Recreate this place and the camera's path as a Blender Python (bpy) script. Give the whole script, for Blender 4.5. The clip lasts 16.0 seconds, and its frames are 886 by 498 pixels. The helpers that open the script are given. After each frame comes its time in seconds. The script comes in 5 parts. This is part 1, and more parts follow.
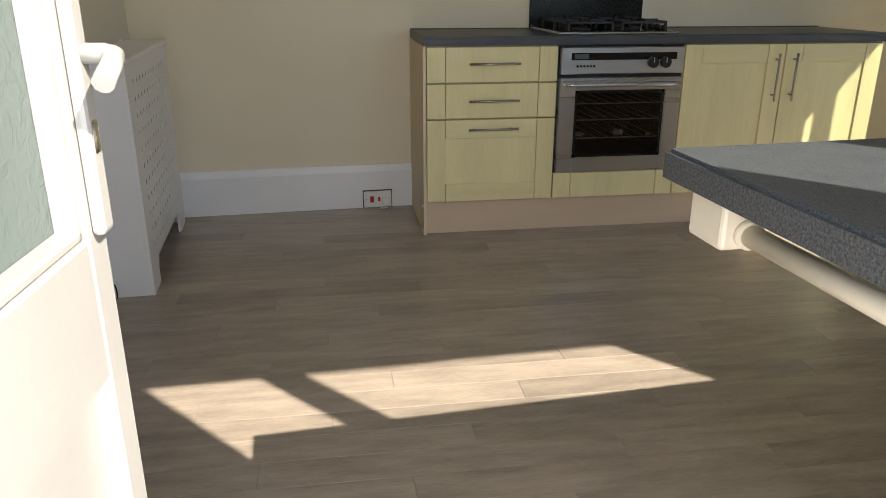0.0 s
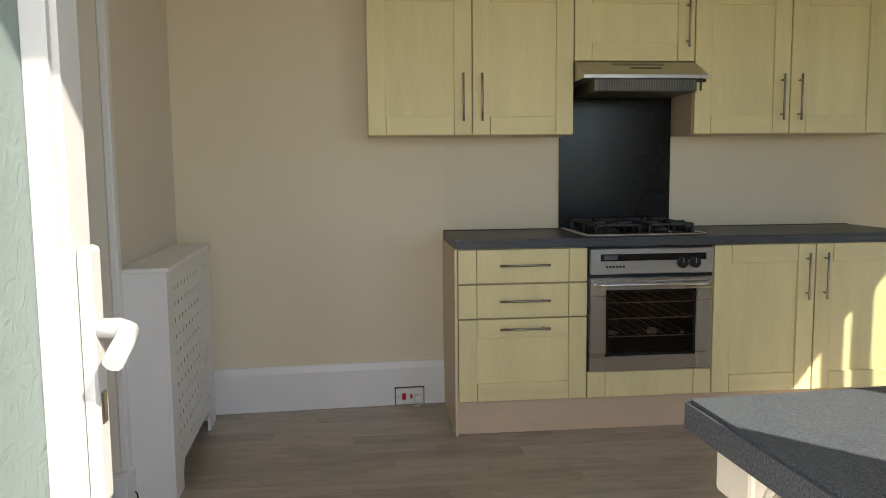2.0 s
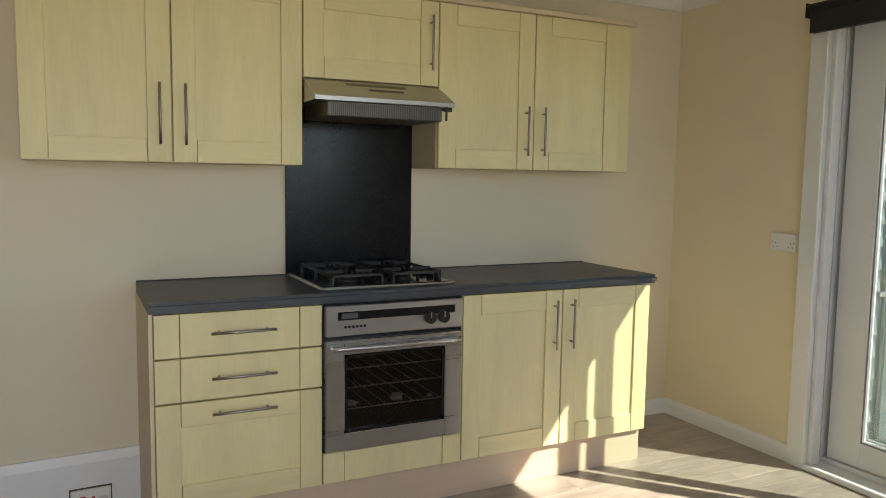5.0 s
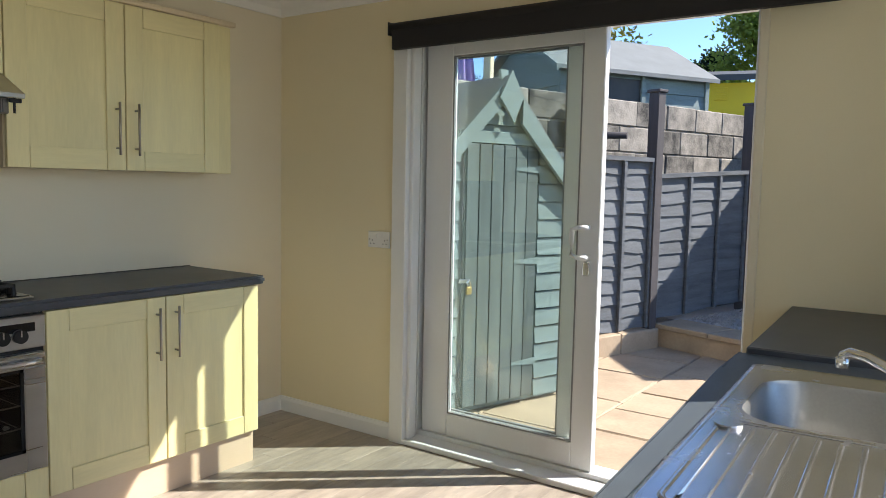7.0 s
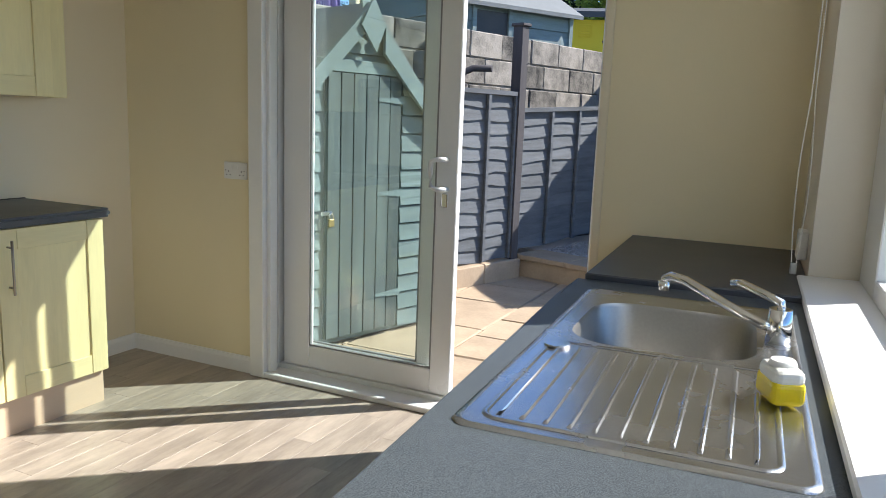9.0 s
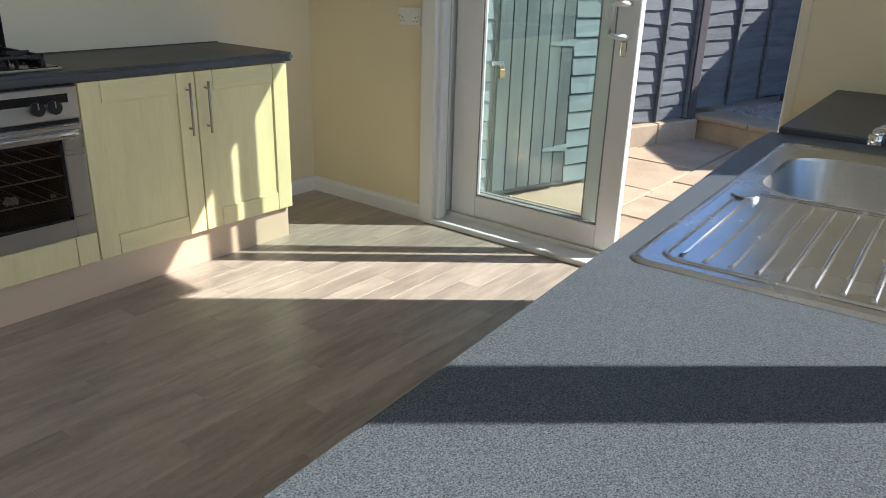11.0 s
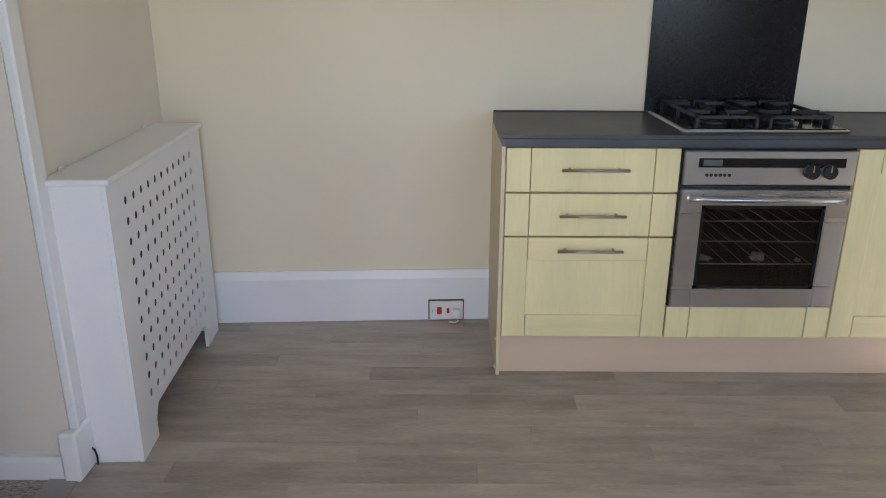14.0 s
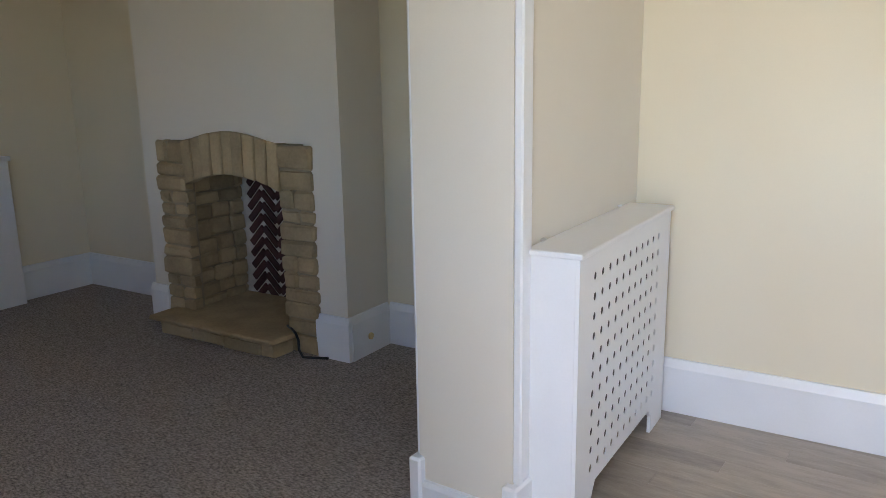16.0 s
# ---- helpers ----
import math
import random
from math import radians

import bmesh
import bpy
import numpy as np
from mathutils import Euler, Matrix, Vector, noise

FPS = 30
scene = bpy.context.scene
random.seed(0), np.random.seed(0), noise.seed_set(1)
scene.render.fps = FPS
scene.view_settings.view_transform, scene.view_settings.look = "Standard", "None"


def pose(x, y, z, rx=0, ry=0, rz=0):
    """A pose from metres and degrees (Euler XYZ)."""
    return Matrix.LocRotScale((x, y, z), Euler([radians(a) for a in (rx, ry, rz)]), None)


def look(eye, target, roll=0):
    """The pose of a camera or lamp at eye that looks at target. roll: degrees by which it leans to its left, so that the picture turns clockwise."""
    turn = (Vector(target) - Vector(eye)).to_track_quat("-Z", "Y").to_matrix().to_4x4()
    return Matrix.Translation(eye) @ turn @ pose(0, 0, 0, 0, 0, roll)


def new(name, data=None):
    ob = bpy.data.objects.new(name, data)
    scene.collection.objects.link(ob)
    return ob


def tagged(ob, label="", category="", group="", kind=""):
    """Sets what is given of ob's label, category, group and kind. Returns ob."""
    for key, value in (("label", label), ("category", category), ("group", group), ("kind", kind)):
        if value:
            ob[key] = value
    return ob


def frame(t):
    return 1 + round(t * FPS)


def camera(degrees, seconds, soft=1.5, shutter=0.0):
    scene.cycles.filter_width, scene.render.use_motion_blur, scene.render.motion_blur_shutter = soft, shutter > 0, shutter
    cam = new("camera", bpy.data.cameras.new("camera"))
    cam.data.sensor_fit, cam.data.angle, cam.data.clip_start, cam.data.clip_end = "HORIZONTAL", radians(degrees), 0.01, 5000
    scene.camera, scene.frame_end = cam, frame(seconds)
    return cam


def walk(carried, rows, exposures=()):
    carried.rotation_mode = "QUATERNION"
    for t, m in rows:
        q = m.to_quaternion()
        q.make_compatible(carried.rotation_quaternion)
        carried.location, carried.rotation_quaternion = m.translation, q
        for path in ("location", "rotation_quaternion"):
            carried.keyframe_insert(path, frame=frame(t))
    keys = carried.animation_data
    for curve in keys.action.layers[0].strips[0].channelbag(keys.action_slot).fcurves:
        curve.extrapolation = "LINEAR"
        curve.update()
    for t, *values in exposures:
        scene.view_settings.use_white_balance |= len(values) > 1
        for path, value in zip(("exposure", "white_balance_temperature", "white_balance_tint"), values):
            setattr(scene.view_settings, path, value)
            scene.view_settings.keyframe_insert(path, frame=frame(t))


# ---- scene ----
# camera and walk
EXPO = 0.9
cam = camera(61.6, 16.0, soft=0.8)
PATH = [
    (0, (-0.416, -3.314, 1.119), (-0.139, -1.450, 0.449), 0.07),
    (0.5, (-0.394, -3.304, 1.153), (-0.150, -1.398, 0.597), -0.37),
    (1, (-0.388, -3.299, 1.179), (-0.172, -1.357, 0.751), -0.58),
    (1.5, (-0.386, -3.294, 1.198), (-0.194, -1.327, 0.894), -0.68),
    (2, (-0.377, -3.293, 1.209), (-0.189, -1.312, 1.005), -0.58),
    (2.5, (-0.379, -3.240, 1.219), (-0.167, -1.257, 1.074), -0.42),
    (3, (-0.366, -3.033, 1.224), (-0.099, -1.054, 1.111), -0.33),
    (3.2, (-0.347, -2.877, 1.227), (-0.051, -0.902, 1.124), -0.33),
    (5.3, (-0.221, -2.673, 1.358), (0.798, -0.964, 1.152), 0.86),
    (5.5, (-0.216, -2.677, 1.361), (0.893, -1.025, 1.159), 0.71),
    (6, (-0.203, -2.691, 1.360), (1.117, -1.201, 1.168), 1.11),
    (6.5, (-0.183, -2.710, 1.356), (1.310, -1.391, 1.177), 1.17),
    (7, (-0.158, -2.735, 1.353), (1.470, -1.585, 1.181), 1.15),
    (7.5, (-0.135, -2.761, 1.351), (1.589, -1.763, 1.174), 1.15),
    (8, (-0.120, -2.786, 1.351), (1.662, -1.901, 1.146), 1.17),
    (8.2, (-0.115, -2.795, 1.352), (1.677, -1.938, 1.126), 1.14),
    (10.3, (-0.151, -2.783, 1.322), (1.495, -1.837, 0.694), 1.83),
    (10.5, (-0.147, -2.783, 1.316), (1.458, -1.789, 0.656), 1.84),
    (11, (-0.145, -2.768, 1.304), (1.334, -1.625, 0.591), 1.71),
    (11.5, (-0.150, -2.735, 1.302), (1.168, -1.425, 0.562), 1.85),
    (12, (-0.159, -2.697, 1.307), (0.958, -1.213, 0.565), 1.73),
    (12.5, (-0.162, -2.663, 1.313), (0.719, -1.021, 0.587), 1.59),
    (13, (-0.160, -2.623, 1.328), (0.459, -0.858, 0.620), 1.11),
    (13.5, (-0.174, -2.561, 1.344), (0.149, -0.712, 0.654), 0.78),
    (14, (-0.205, -2.503, 1.335), (-0.211, -0.606, 0.701), 0.21),
    (14.5, (-0.230, -2.467, 1.323), (-0.548, -0.575, 0.759), 0.05),
    (15, (-0.253, -2.449, 1.325), (-0.876, -0.617, 0.817), -0.26),
    (15.5, (-0.273, -2.440, 1.337), (-1.166, -0.712, 0.871), -0.47),
    (16, (-0.283, -2.438, 1.341), (-1.396, -0.833, 0.914), -0.96),
]
walk(cam, [(t, look(eye, aim, roll)) for t, eye, aim, roll in PATH], [(0, EXPO + 0.16, 7600, 12), (3, EXPO + 0.36, 7500, 12), (5.5, EXPO + 0.46, 7300, 12), (8, EXPO + 0.24, 6600, 10), (11, EXPO + 0.24, 6600, 10), (13, EXPO + 0.43, 7000, 12), (14.5, EXPO + 1.14, 6350, 16), (16, EXPO + 1.56, 6500, 15)])

# world, sun and exposure
SUN = Vector((0.662, -0.765, 0.872)).normalized()
world = bpy.data.worlds.new("world")
scene.world = world
world.use_nodes = True
wn = world.node_tree.nodes
sky = wn.new("ShaderNodeTexSky")
sky.sky_type, sky.sun_disc = "NISHITA", False
sky.dust_density, sky.ozone_density, sky.altitude = 0.0, 6.0, 2500
sky.sun_elevation = math.asin(SUN.z)
sky.sun_rotation = math.atan2(SUN.x, SUN.y)
world.node_tree.links.new(sky.outputs[0], wn["Background"].inputs[0])
wn["Background"].inputs[1].default_value = 0.14
sun = new("sun", bpy.data.lights.new("sun", "SUN"))
sun.data.energy, sun.data.angle, sun.data.color = 4.8, radians(0.53), (1.0, 0.97, 0.92)
sun.matrix_world = look(SUN * 30, (0, 0, 0))


def sky_lamp(name, at, aim, w, h, watts):
    """Stands in an opening for the sky's light that comes through it."""
    lamp = new(name, bpy.data.lights.new(name, "AREA"))
    lamp.data.shape, lamp.data.size, lamp.data.size_y, lamp.data.energy = "RECTANGLE", w, h, watts
    lamp.data.color = (0.93, 0.96, 1.0)
    lamp.matrix_world = look(at, aim)


sky_lamp("sink_window_light", (1.42, -3.17, 1.74), (1.26, 0, 2.0), 1.6, 0.6, 2.4)
sky_lamp("back_door_light", (-0.40, -3.42, 1.1), (-0.30, 0, 1.0), 0.76, 1.9, 9.5)


# materials
def mat(name, col, rough=0.6, metal=0.0, var=0.12, scale=6.0, fine=90.0, bump=0.0, stretch=(1, 1, 1), random_amt=0.0,
        col2=None, spec=0.5, bump_scale=None, coat=0.0, space="Object"):
    """A surface whose colour varies at a broad and a fine scale, with a fine relief."""
    m = bpy.data.materials.new(name)
    m.use_nodes = True
    nt = m.node_tree
    N, L = nt.nodes, nt.links
    b = N["Principled BSDF"]
    b.inputs["Roughness"].default_value, b.inputs["Metallic"].default_value = rough, metal
    b.inputs["Specular IOR Level"].default_value, b.inputs["Coat Weight"].default_value = spec, coat
    tc, mp = N.new("ShaderNodeTexCoord"), N.new("ShaderNodeMapping")
    if space == "World":
        geo = N.new("ShaderNodeNewGeometry")
        L.new(geo.outputs["Position"], mp.inputs[0])
    else:
        L.new(tc.outputs["Object"], mp.inputs[0])
    mp.inputs["Scale"].default_value = stretch
    info = N.new("ShaderNodeObjectInfo")
    if random_amt:
        off = N.new("ShaderNodeVectorMath")
        off.operation = "SCALE"
        off.inputs[0].default_value = (13.1, 7.7, 3.3)
        L.new(info.outputs["Random"], off.inputs["Scale"])
        L.new(off.outputs[0], mp.inputs["Location"])
    n1, n2 = N.new("ShaderNodeTexNoise"), N.new("ShaderNodeTexNoise")
    n1.inputs["Scale"].default_value, n2.inputs["Scale"].default_value = scale, fine
    n1.inputs["Detail"].default_value, n2.inputs["Detail"].default_value = 4, 3
    for n in (n1, n2):
        L.new(mp.outputs[0], n.inputs["Vector"])
    add = N.new("ShaderNodeMath")
    add.operation = "MULTIPLY_ADD"
    L.new(n2.outputs["Fac"], add.inputs[0])
    add.inputs[1].default_value = 0.45
    L.new(n1.outputs["Fac"], add.inputs[2])
    last = add.outputs[0]
    if random_amt:
        r = N.new("ShaderNodeMath")
        r.operation = "MULTIPLY_ADD"
        L.new(info.outputs["Random"], r.inputs[0])
        r.inputs[1].default_value = random_amt
        L.new(last, r.inputs[2])
        sub = N.new("ShaderNodeMath")
        sub.operation = "SUBTRACT"
        L.new(r.outputs[0], sub.inputs[0])
        sub.inputs[1].default_value = random_amt / 2
        last = sub.outputs[0]
    ramp = N.new("ShaderNodeValToRGB")
    c = Vector(col)
    d = Vector(col2) if col2 else c * (1 - var)
    e = c * (1 + var * 0.6)
    ramp.color_ramp.elements[0].position, ramp.color_ramp.elements[1].position = 0.42, 1.02
    ramp.color_ramp.elements[0].color, ramp.color_ramp.elements[1].color = (*d, 1), (*[min(v, 0.95) for v in e], 1)
    L.new(last, ramp.inputs[0])
    L.new(ramp.outputs[0], b.inputs["Base Color"])
    rr = N.new("ShaderNodeMapRange")
    rr.inputs["To Min"].default_value, rr.inputs["To Max"].default_value = max(rough - 0.07, 0.02), min(rough + 0.09, 1)
    L.new(n1.outputs["Fac"], rr.inputs["Value"])
    L.new(rr.outputs[0], b.inputs["Roughness"])
    if bump:
        bp = N.new("ShaderNodeBump")
        bp.inputs["Strength"].default_value, bp.inputs["Distance"].default_value = min(bump, 1.0), 0.004 * max(bump, 0.3)
        if bump_scale:
            n3 = N.new("ShaderNodeTexNoise")
            n3.inputs["Scale"].default_value, n3.inputs["Detail"].default_value = bump_scale, 3
            L.new(mp.outputs[0], n3.inputs["Vector"])
            L.new(n3.outputs["Fac"], bp.inputs["Height"])
        else:
            L.new(n2.outputs["Fac"], bp.inputs["Height"])
        L.new(bp.outputs[0], b.inputs["Normal"])
    return m


def glass(name, tint=(0.93, 0.97, 0.96), gloss=0.06, rough=0.02, bump=0.0, clear=1.0):
    """A thin pane: it lets light straight through, and mirrors a little, more at a slant."""
    m = bpy.data.materials.new(name)
    m.use_nodes = True
    N, L = m.node_tree.nodes, m.node_tree.links
    N.remove(N["Principled BSDF"])
    tr, gl = N.new("ShaderNodeBsdfTransparent"), N.new("ShaderNodeBsdfGlossy")
    mix, lw = N.new("ShaderNodeMixShader"), N.new("ShaderNodeLayerWeight")
    pw, fr = N.new("ShaderNodeMath"), N.new("ShaderNodeMath")
    tr.inputs[0].default_value = (*tint, 1)
    gl.inputs["Roughness"].default_value = rough
    pw.operation, fr.operation = "POWER", "MULTIPLY_ADD"
    L.new(lw.outputs["Facing"], pw.inputs[0])
    pw.inputs[1].default_value = 4.0
    L.new(pw.outputs[0], fr.inputs[0])
    fr.inputs[1].default_value, fr.inputs[2].default_value = 0.6, 0.05
    L.new(fr.outputs[0], mix.inputs[0])
    L.new(tr.outputs[0], mix.inputs[1])
    L.new(gl.outputs[0], mix.inputs[2])
    L.new(mix.outputs[0], N["Material Output"].inputs[0])
    return m


def speckle(m, scale, dark, light):
    """Fine light flecks over a dark ground."""
    N, L = m.node_tree.nodes, m.node_tree.links
    tc, n, r = N.new("ShaderNodeTexCoord"), N.new("ShaderNodeTexNoise"), N.new("ShaderNodeValToRGB")
    n.inputs["Scale"].default_value, n.inputs["Detail"].default_value, n.inputs["Roughness"].default_value = scale, 3, 0.75
    L.new(tc.outputs["Object"], n.inputs["Vector"])
    e = r.color_ramp.elements
    e[0].position, e[0].color = 0.36, (*dark, 1)
    e[1].position, e[1].color = 0.68, (*light, 1)
    L.new(n.outputs["Fac"], r.inputs[0])
    L.new(r.outputs[0], N["Principled BSDF"].inputs["Base Color"])


WALL = mat("cream_wall_paint", (0.77, 0.685, 0.52), 0.75, var=0.04, scale=1.4, fine=260, bump=0.12)
WALL_E = mat("yellow_cream_wall_paint", (0.80, 0.70, 0.48), 0.75, var=0.04, scale=1.4, fine=260, bump=0.12)
WALL_PALE = mat("pale_wall_paint", (0.74, 0.68, 0.58), 0.72, var=0.04, scale=1.5, fine=260, bump=0.12)
CEIL = mat("white_ceiling_paint", (0.82, 0.80, 0.75), 0.85, var=0.03, scale=2, fine=200, bump=0.1)
WHITE = mat("white_gloss_paint", (0.80, 0.80, 0.80), 0.38, var=0.04, scale=5, fine=120, bump=0.05)
# white plastic, its colour greyed so the sunlit leaf doesn't burn out
LEAFSKIN = mat("glare_toned_white_door_plastic", (0.41, 0.41, 0.405), 0.35, var=0.06, scale=4, fine=60)
UPVC = mat("white_plastic_frame", (0.78, 0.78, 0.77), 0.3, var=0.03, scale=4, fine=60)
DOORS = mat("pale_maple_foil", (0.76, 0.665, 0.36), 0.42, var=0.11, scale=2.2, fine=26, bump=0.04, stretch=(4, 4, 0.5), random_amt=0.12)
RAILS = mat("pale_maple_foil_cross", (0.76, 0.665, 0.36), 0.42, var=0.11, scale=2.2, fine=26, bump=0.04, stretch=(0.5, 4, 4), random_amt=0.12)
PANEL = mat("maple_end_panel", (0.66, 0.54, 0.36), 0.5, var=0.08, scale=2, fine=30, stretch=(4, 4, 0.5))
PLINTH = mat("pink_beige_plinth", (0.62, 0.47, 0.33), 0.5, var=0.06, scale=3, fine=50, stretch=(0.5, 4, 4))
TOP = mat("charcoal_laminate", (0.060, 0.063, 0.070), 0.40, var=0.25, scale=5, fine=300, bump=0.06)
SPECK = mat("speckled_grey_laminate", (0.125, 0.135, 0.142), 0.38, var=0.5, scale=14, fine=520, bump=0.02, col2=(0.04, 0.045, 0.05), spec=0.12)
speckle(SPECK, 520, (0.016, 0.021, 0.027), (0.138, 0.160, 0.178))
SPECKD = mat("dark_speckled_edging", (0.05, 0.052, 0.058), 0.5, var=0.3, scale=20, fine=300)
speckle(SPECKD, 300, (0.02, 0.022, 0.026), (0.13, 0.135, 0.145))
STEEL = mat("brushed_steel", (0.62, 0.61, 0.60), 0.28, 1.0, var=0.08, scale=3, fine=160, stretch=(0.2, 6, 6), bump=0.03)
SINK = mat("sink_steel", (0.52, 0.53, 0.55), 0.25, 1.0, var=0.16, scale=7, fine=160, bump=0.05)
CHROME = mat("chrome", (0.8, 0.8, 0.8), 0.06, 1.0, var=0.02)
NICKEL = mat("satin_nickel", (0.40, 0.37, 0.33), 0.32, 1.0, var=0.08)
BLACK = mat("black_enamel", (0.012, 0.012, 0.013), 0.3, var=0.3, scale=9)
GLOSSBLACK = mat("black_glass_panel", (0.010, 0.010, 0.012), 0.09, var=0.3, scale=7)
SPLASH = mat("black_speckled_panel", (0.014, 0.014, 0.016), 0.2, var=0.5, scale=12, fine=240, spec=0.28)
speckle(SPLASH, 170, (0.003, 0.003, 0.004), (0.016, 0.016, 0.018))
CAST = mat("cast_iron", (0.02, 0.02, 0.022), 0.5, var=0.3, scale=30, bump=0.2)
# oven enamel; also painted shade behind the radiator cover and in the shed doorway
DARK = mat("dark_enamel_and_inner_shade", (0.045, 0.040, 0.036), 0.55, var=0.3)
BLIND = mat("black_blind_fabric", (0.018, 0.016, 0.017), 0.8, var=0.2, scale=20, fine=600, bump=0.1)
PLANK = mat("grey_oak_plank", (0.375, 0.320, 0.266), 0.31, var=0.34, scale=4.6, fine=42, stretch=(1.0, 5.0, 5.0), random_amt=0.30, bump=0.10)
CARPET = mat("grey_brown_carpet", (0.42, 0.365, 0.33), 0.95, var=0.6, scale=75, fine=230, bump=1.0, spec=0.1, bump_scale=190, col2=(0.085, 0.07, 0.062), stretch=(1, 1.8, 1))
STONE = mat("buff_sandstone", (0.40, 0.30, 0.17), 0.85, var=0.30, scale=7, fine=60, bump=0.7, random_amt=0.5, bump_scale=30)
MORTAR = mat("pale_mortar", (0.32, 0.26, 0.17), 0.9, var=0.2, scale=10, bump=0.5)
JOINTPALE = mat("pale_fire_joint", (0.60, 0.55, 0.48), 0.9, var=0.2, scale=20, bump=0.3)
FIREBRICK = mat("dark_red_fire_brick", (0.085, 0.030, 0.026), 0.75, var=0.3, scale=12, bump=0.5, random_amt=0.4)
PLASTIC = mat("white_socket_plastic", (0.78, 0.77, 0.74), 0.32, var=0.03)
CREAMPL = mat("cream_conduit_plastic", (0.78, 0.70, 0.58), 0.35, var=0.05)
RED = mat("red_rocker", (0.5, 0.015, 0.02), 0.3, var=0.1)
BRASS = mat("brass", (0.7, 0.5, 0.22), 0.3, 1.0, var=0.1)
YELLOWSOAP = mat("yellow_liquid", (0.80, 0.62, 0.02), 0.2, var=0.06)
BOTTLE = mat("clear_white_plastic", (0.75, 0.75, 0.70), 0.25, var=0.05)
SHEDWOOD = mat("blue_green_painted_timber", (0.18, 0.228, 0.228), 0.8, var=0.28, scale=3, fine=40, stretch=(1, 1, 6), bump=0.3, random_amt=0.25)
SHEDDOOR = mat("weathered_green_boards", (0.108, 0.132, 0.13), 0.85, var=0.45, scale=3, fine=36, stretch=(6, 6, 0.6), bump=0.4, random_amt=0.4)
FENCE = mat("slate_grey_fence_stain", (0.10, 0.110, 0.124), 0.8, var=0.40, scale=3, fine=40, stretch=(1, 1, 7), bump=0.3, random_amt=0.3)
POSTM = mat("dark_brown_grey_post", (0.055, 0.050, 0.055), 0.8, var=0.3, scale=4, fine=40, stretch=(6, 6, 0.7), bump=0.3)
SLAB = mat("buff_paving_stone", (0.385, 0.290, 0.200), 0.85, var=0.22, scale=4, fine=45, bump=0.5, random_amt=0.35, bump_scale=18)
BLOCK = mat("weathered_concrete_block", (0.21, 0.19, 0.165), 0.95, var=0.9, scale=8, fine=70, bump=1.0, random_amt=0.35, bump_scale=28, col2=(0.022, 0.021, 0.020))
JOINT = mat("dark_joint", (0.10, 0.09, 0.075), 0.95, var=0.3, scale=12, bump=0.3)
GRAVEL = mat("grey_gravel", (0.33, 0.31, 0.29), 0.9, var=0.4, scale=8, random_amt=0.8)
GROUND = mat("garden_ground", (0.12, 0.12, 0.07), 0.95, var=0.4, scale=1.5, fine=30, bump=0.6, space="World")
FELT = mat("grey_felt_roof", (0.175, 0.185, 0.185), 0.9, var=0.15, scale=4, fine=90, bump=0.2)
FELTDARK = mat("dark_felt_roof", (0.06, 0.065, 0.075), 0.9, var=0.2, scale=4, fine=90, bump=0.2)
YELLOW = mat("yellow_painted_wall", (0.64, 0.464, 0.024), 0.7, var=0.1, scale=2, fine=60)
PURPLE = mat("purple_cloth", (0.34, 0.22, 0.50), 0.8, var=0.2, scale=5, fine=80)
LEAF = mat("green_leaf", (0.22, 0.31, 0.07), 0.6, var=0.4, scale=2, fine=12)
LEAFY = mat("yellow_green_leaf", (0.34, 0.32, 0.06), 0.6, var=0.4, scale=2, fine=12)
LEAFD = mat("dark_conifer_leaf", (0.035, 0.055, 0.025), 0.7, var=0.4, scale=2, fine=12)


def sunlit_through(m, share):
    """Leaves let part of the light through."""
    N, L = m.node_tree.nodes, m.node_tree.links
    b = N["Principled BSDF"]
    tl, mix = N.new("ShaderNodeBsdfTranslucent"), N.new("ShaderNodeMixShader")
    L.new(b.inputs["Base Color"].links[0].from_socket, tl.inputs["Color"])
    mix.inputs[0].default_value = share
    L.new(b.outputs[0], mix.inputs[1])
    L.new(tl.outputs[0], mix.inputs[2])
    L.new(mix.outputs[0], N["Material Output"].inputs["Surface"])


for m_ in (LEAF, LEAFY, LEAFD):
    sunlit_through(m_, 0.65)
BARK = mat("bark", (0.10, 0.075, 0.05), 0.9, var=0.4, scale=8, bump=0.6)
RENDER = mat("painted_render", (0.62, 0.58, 0.50), 0.9, var=0.12, scale=3, fine=80, bump=0.3)
PANE = glass("window_pane")


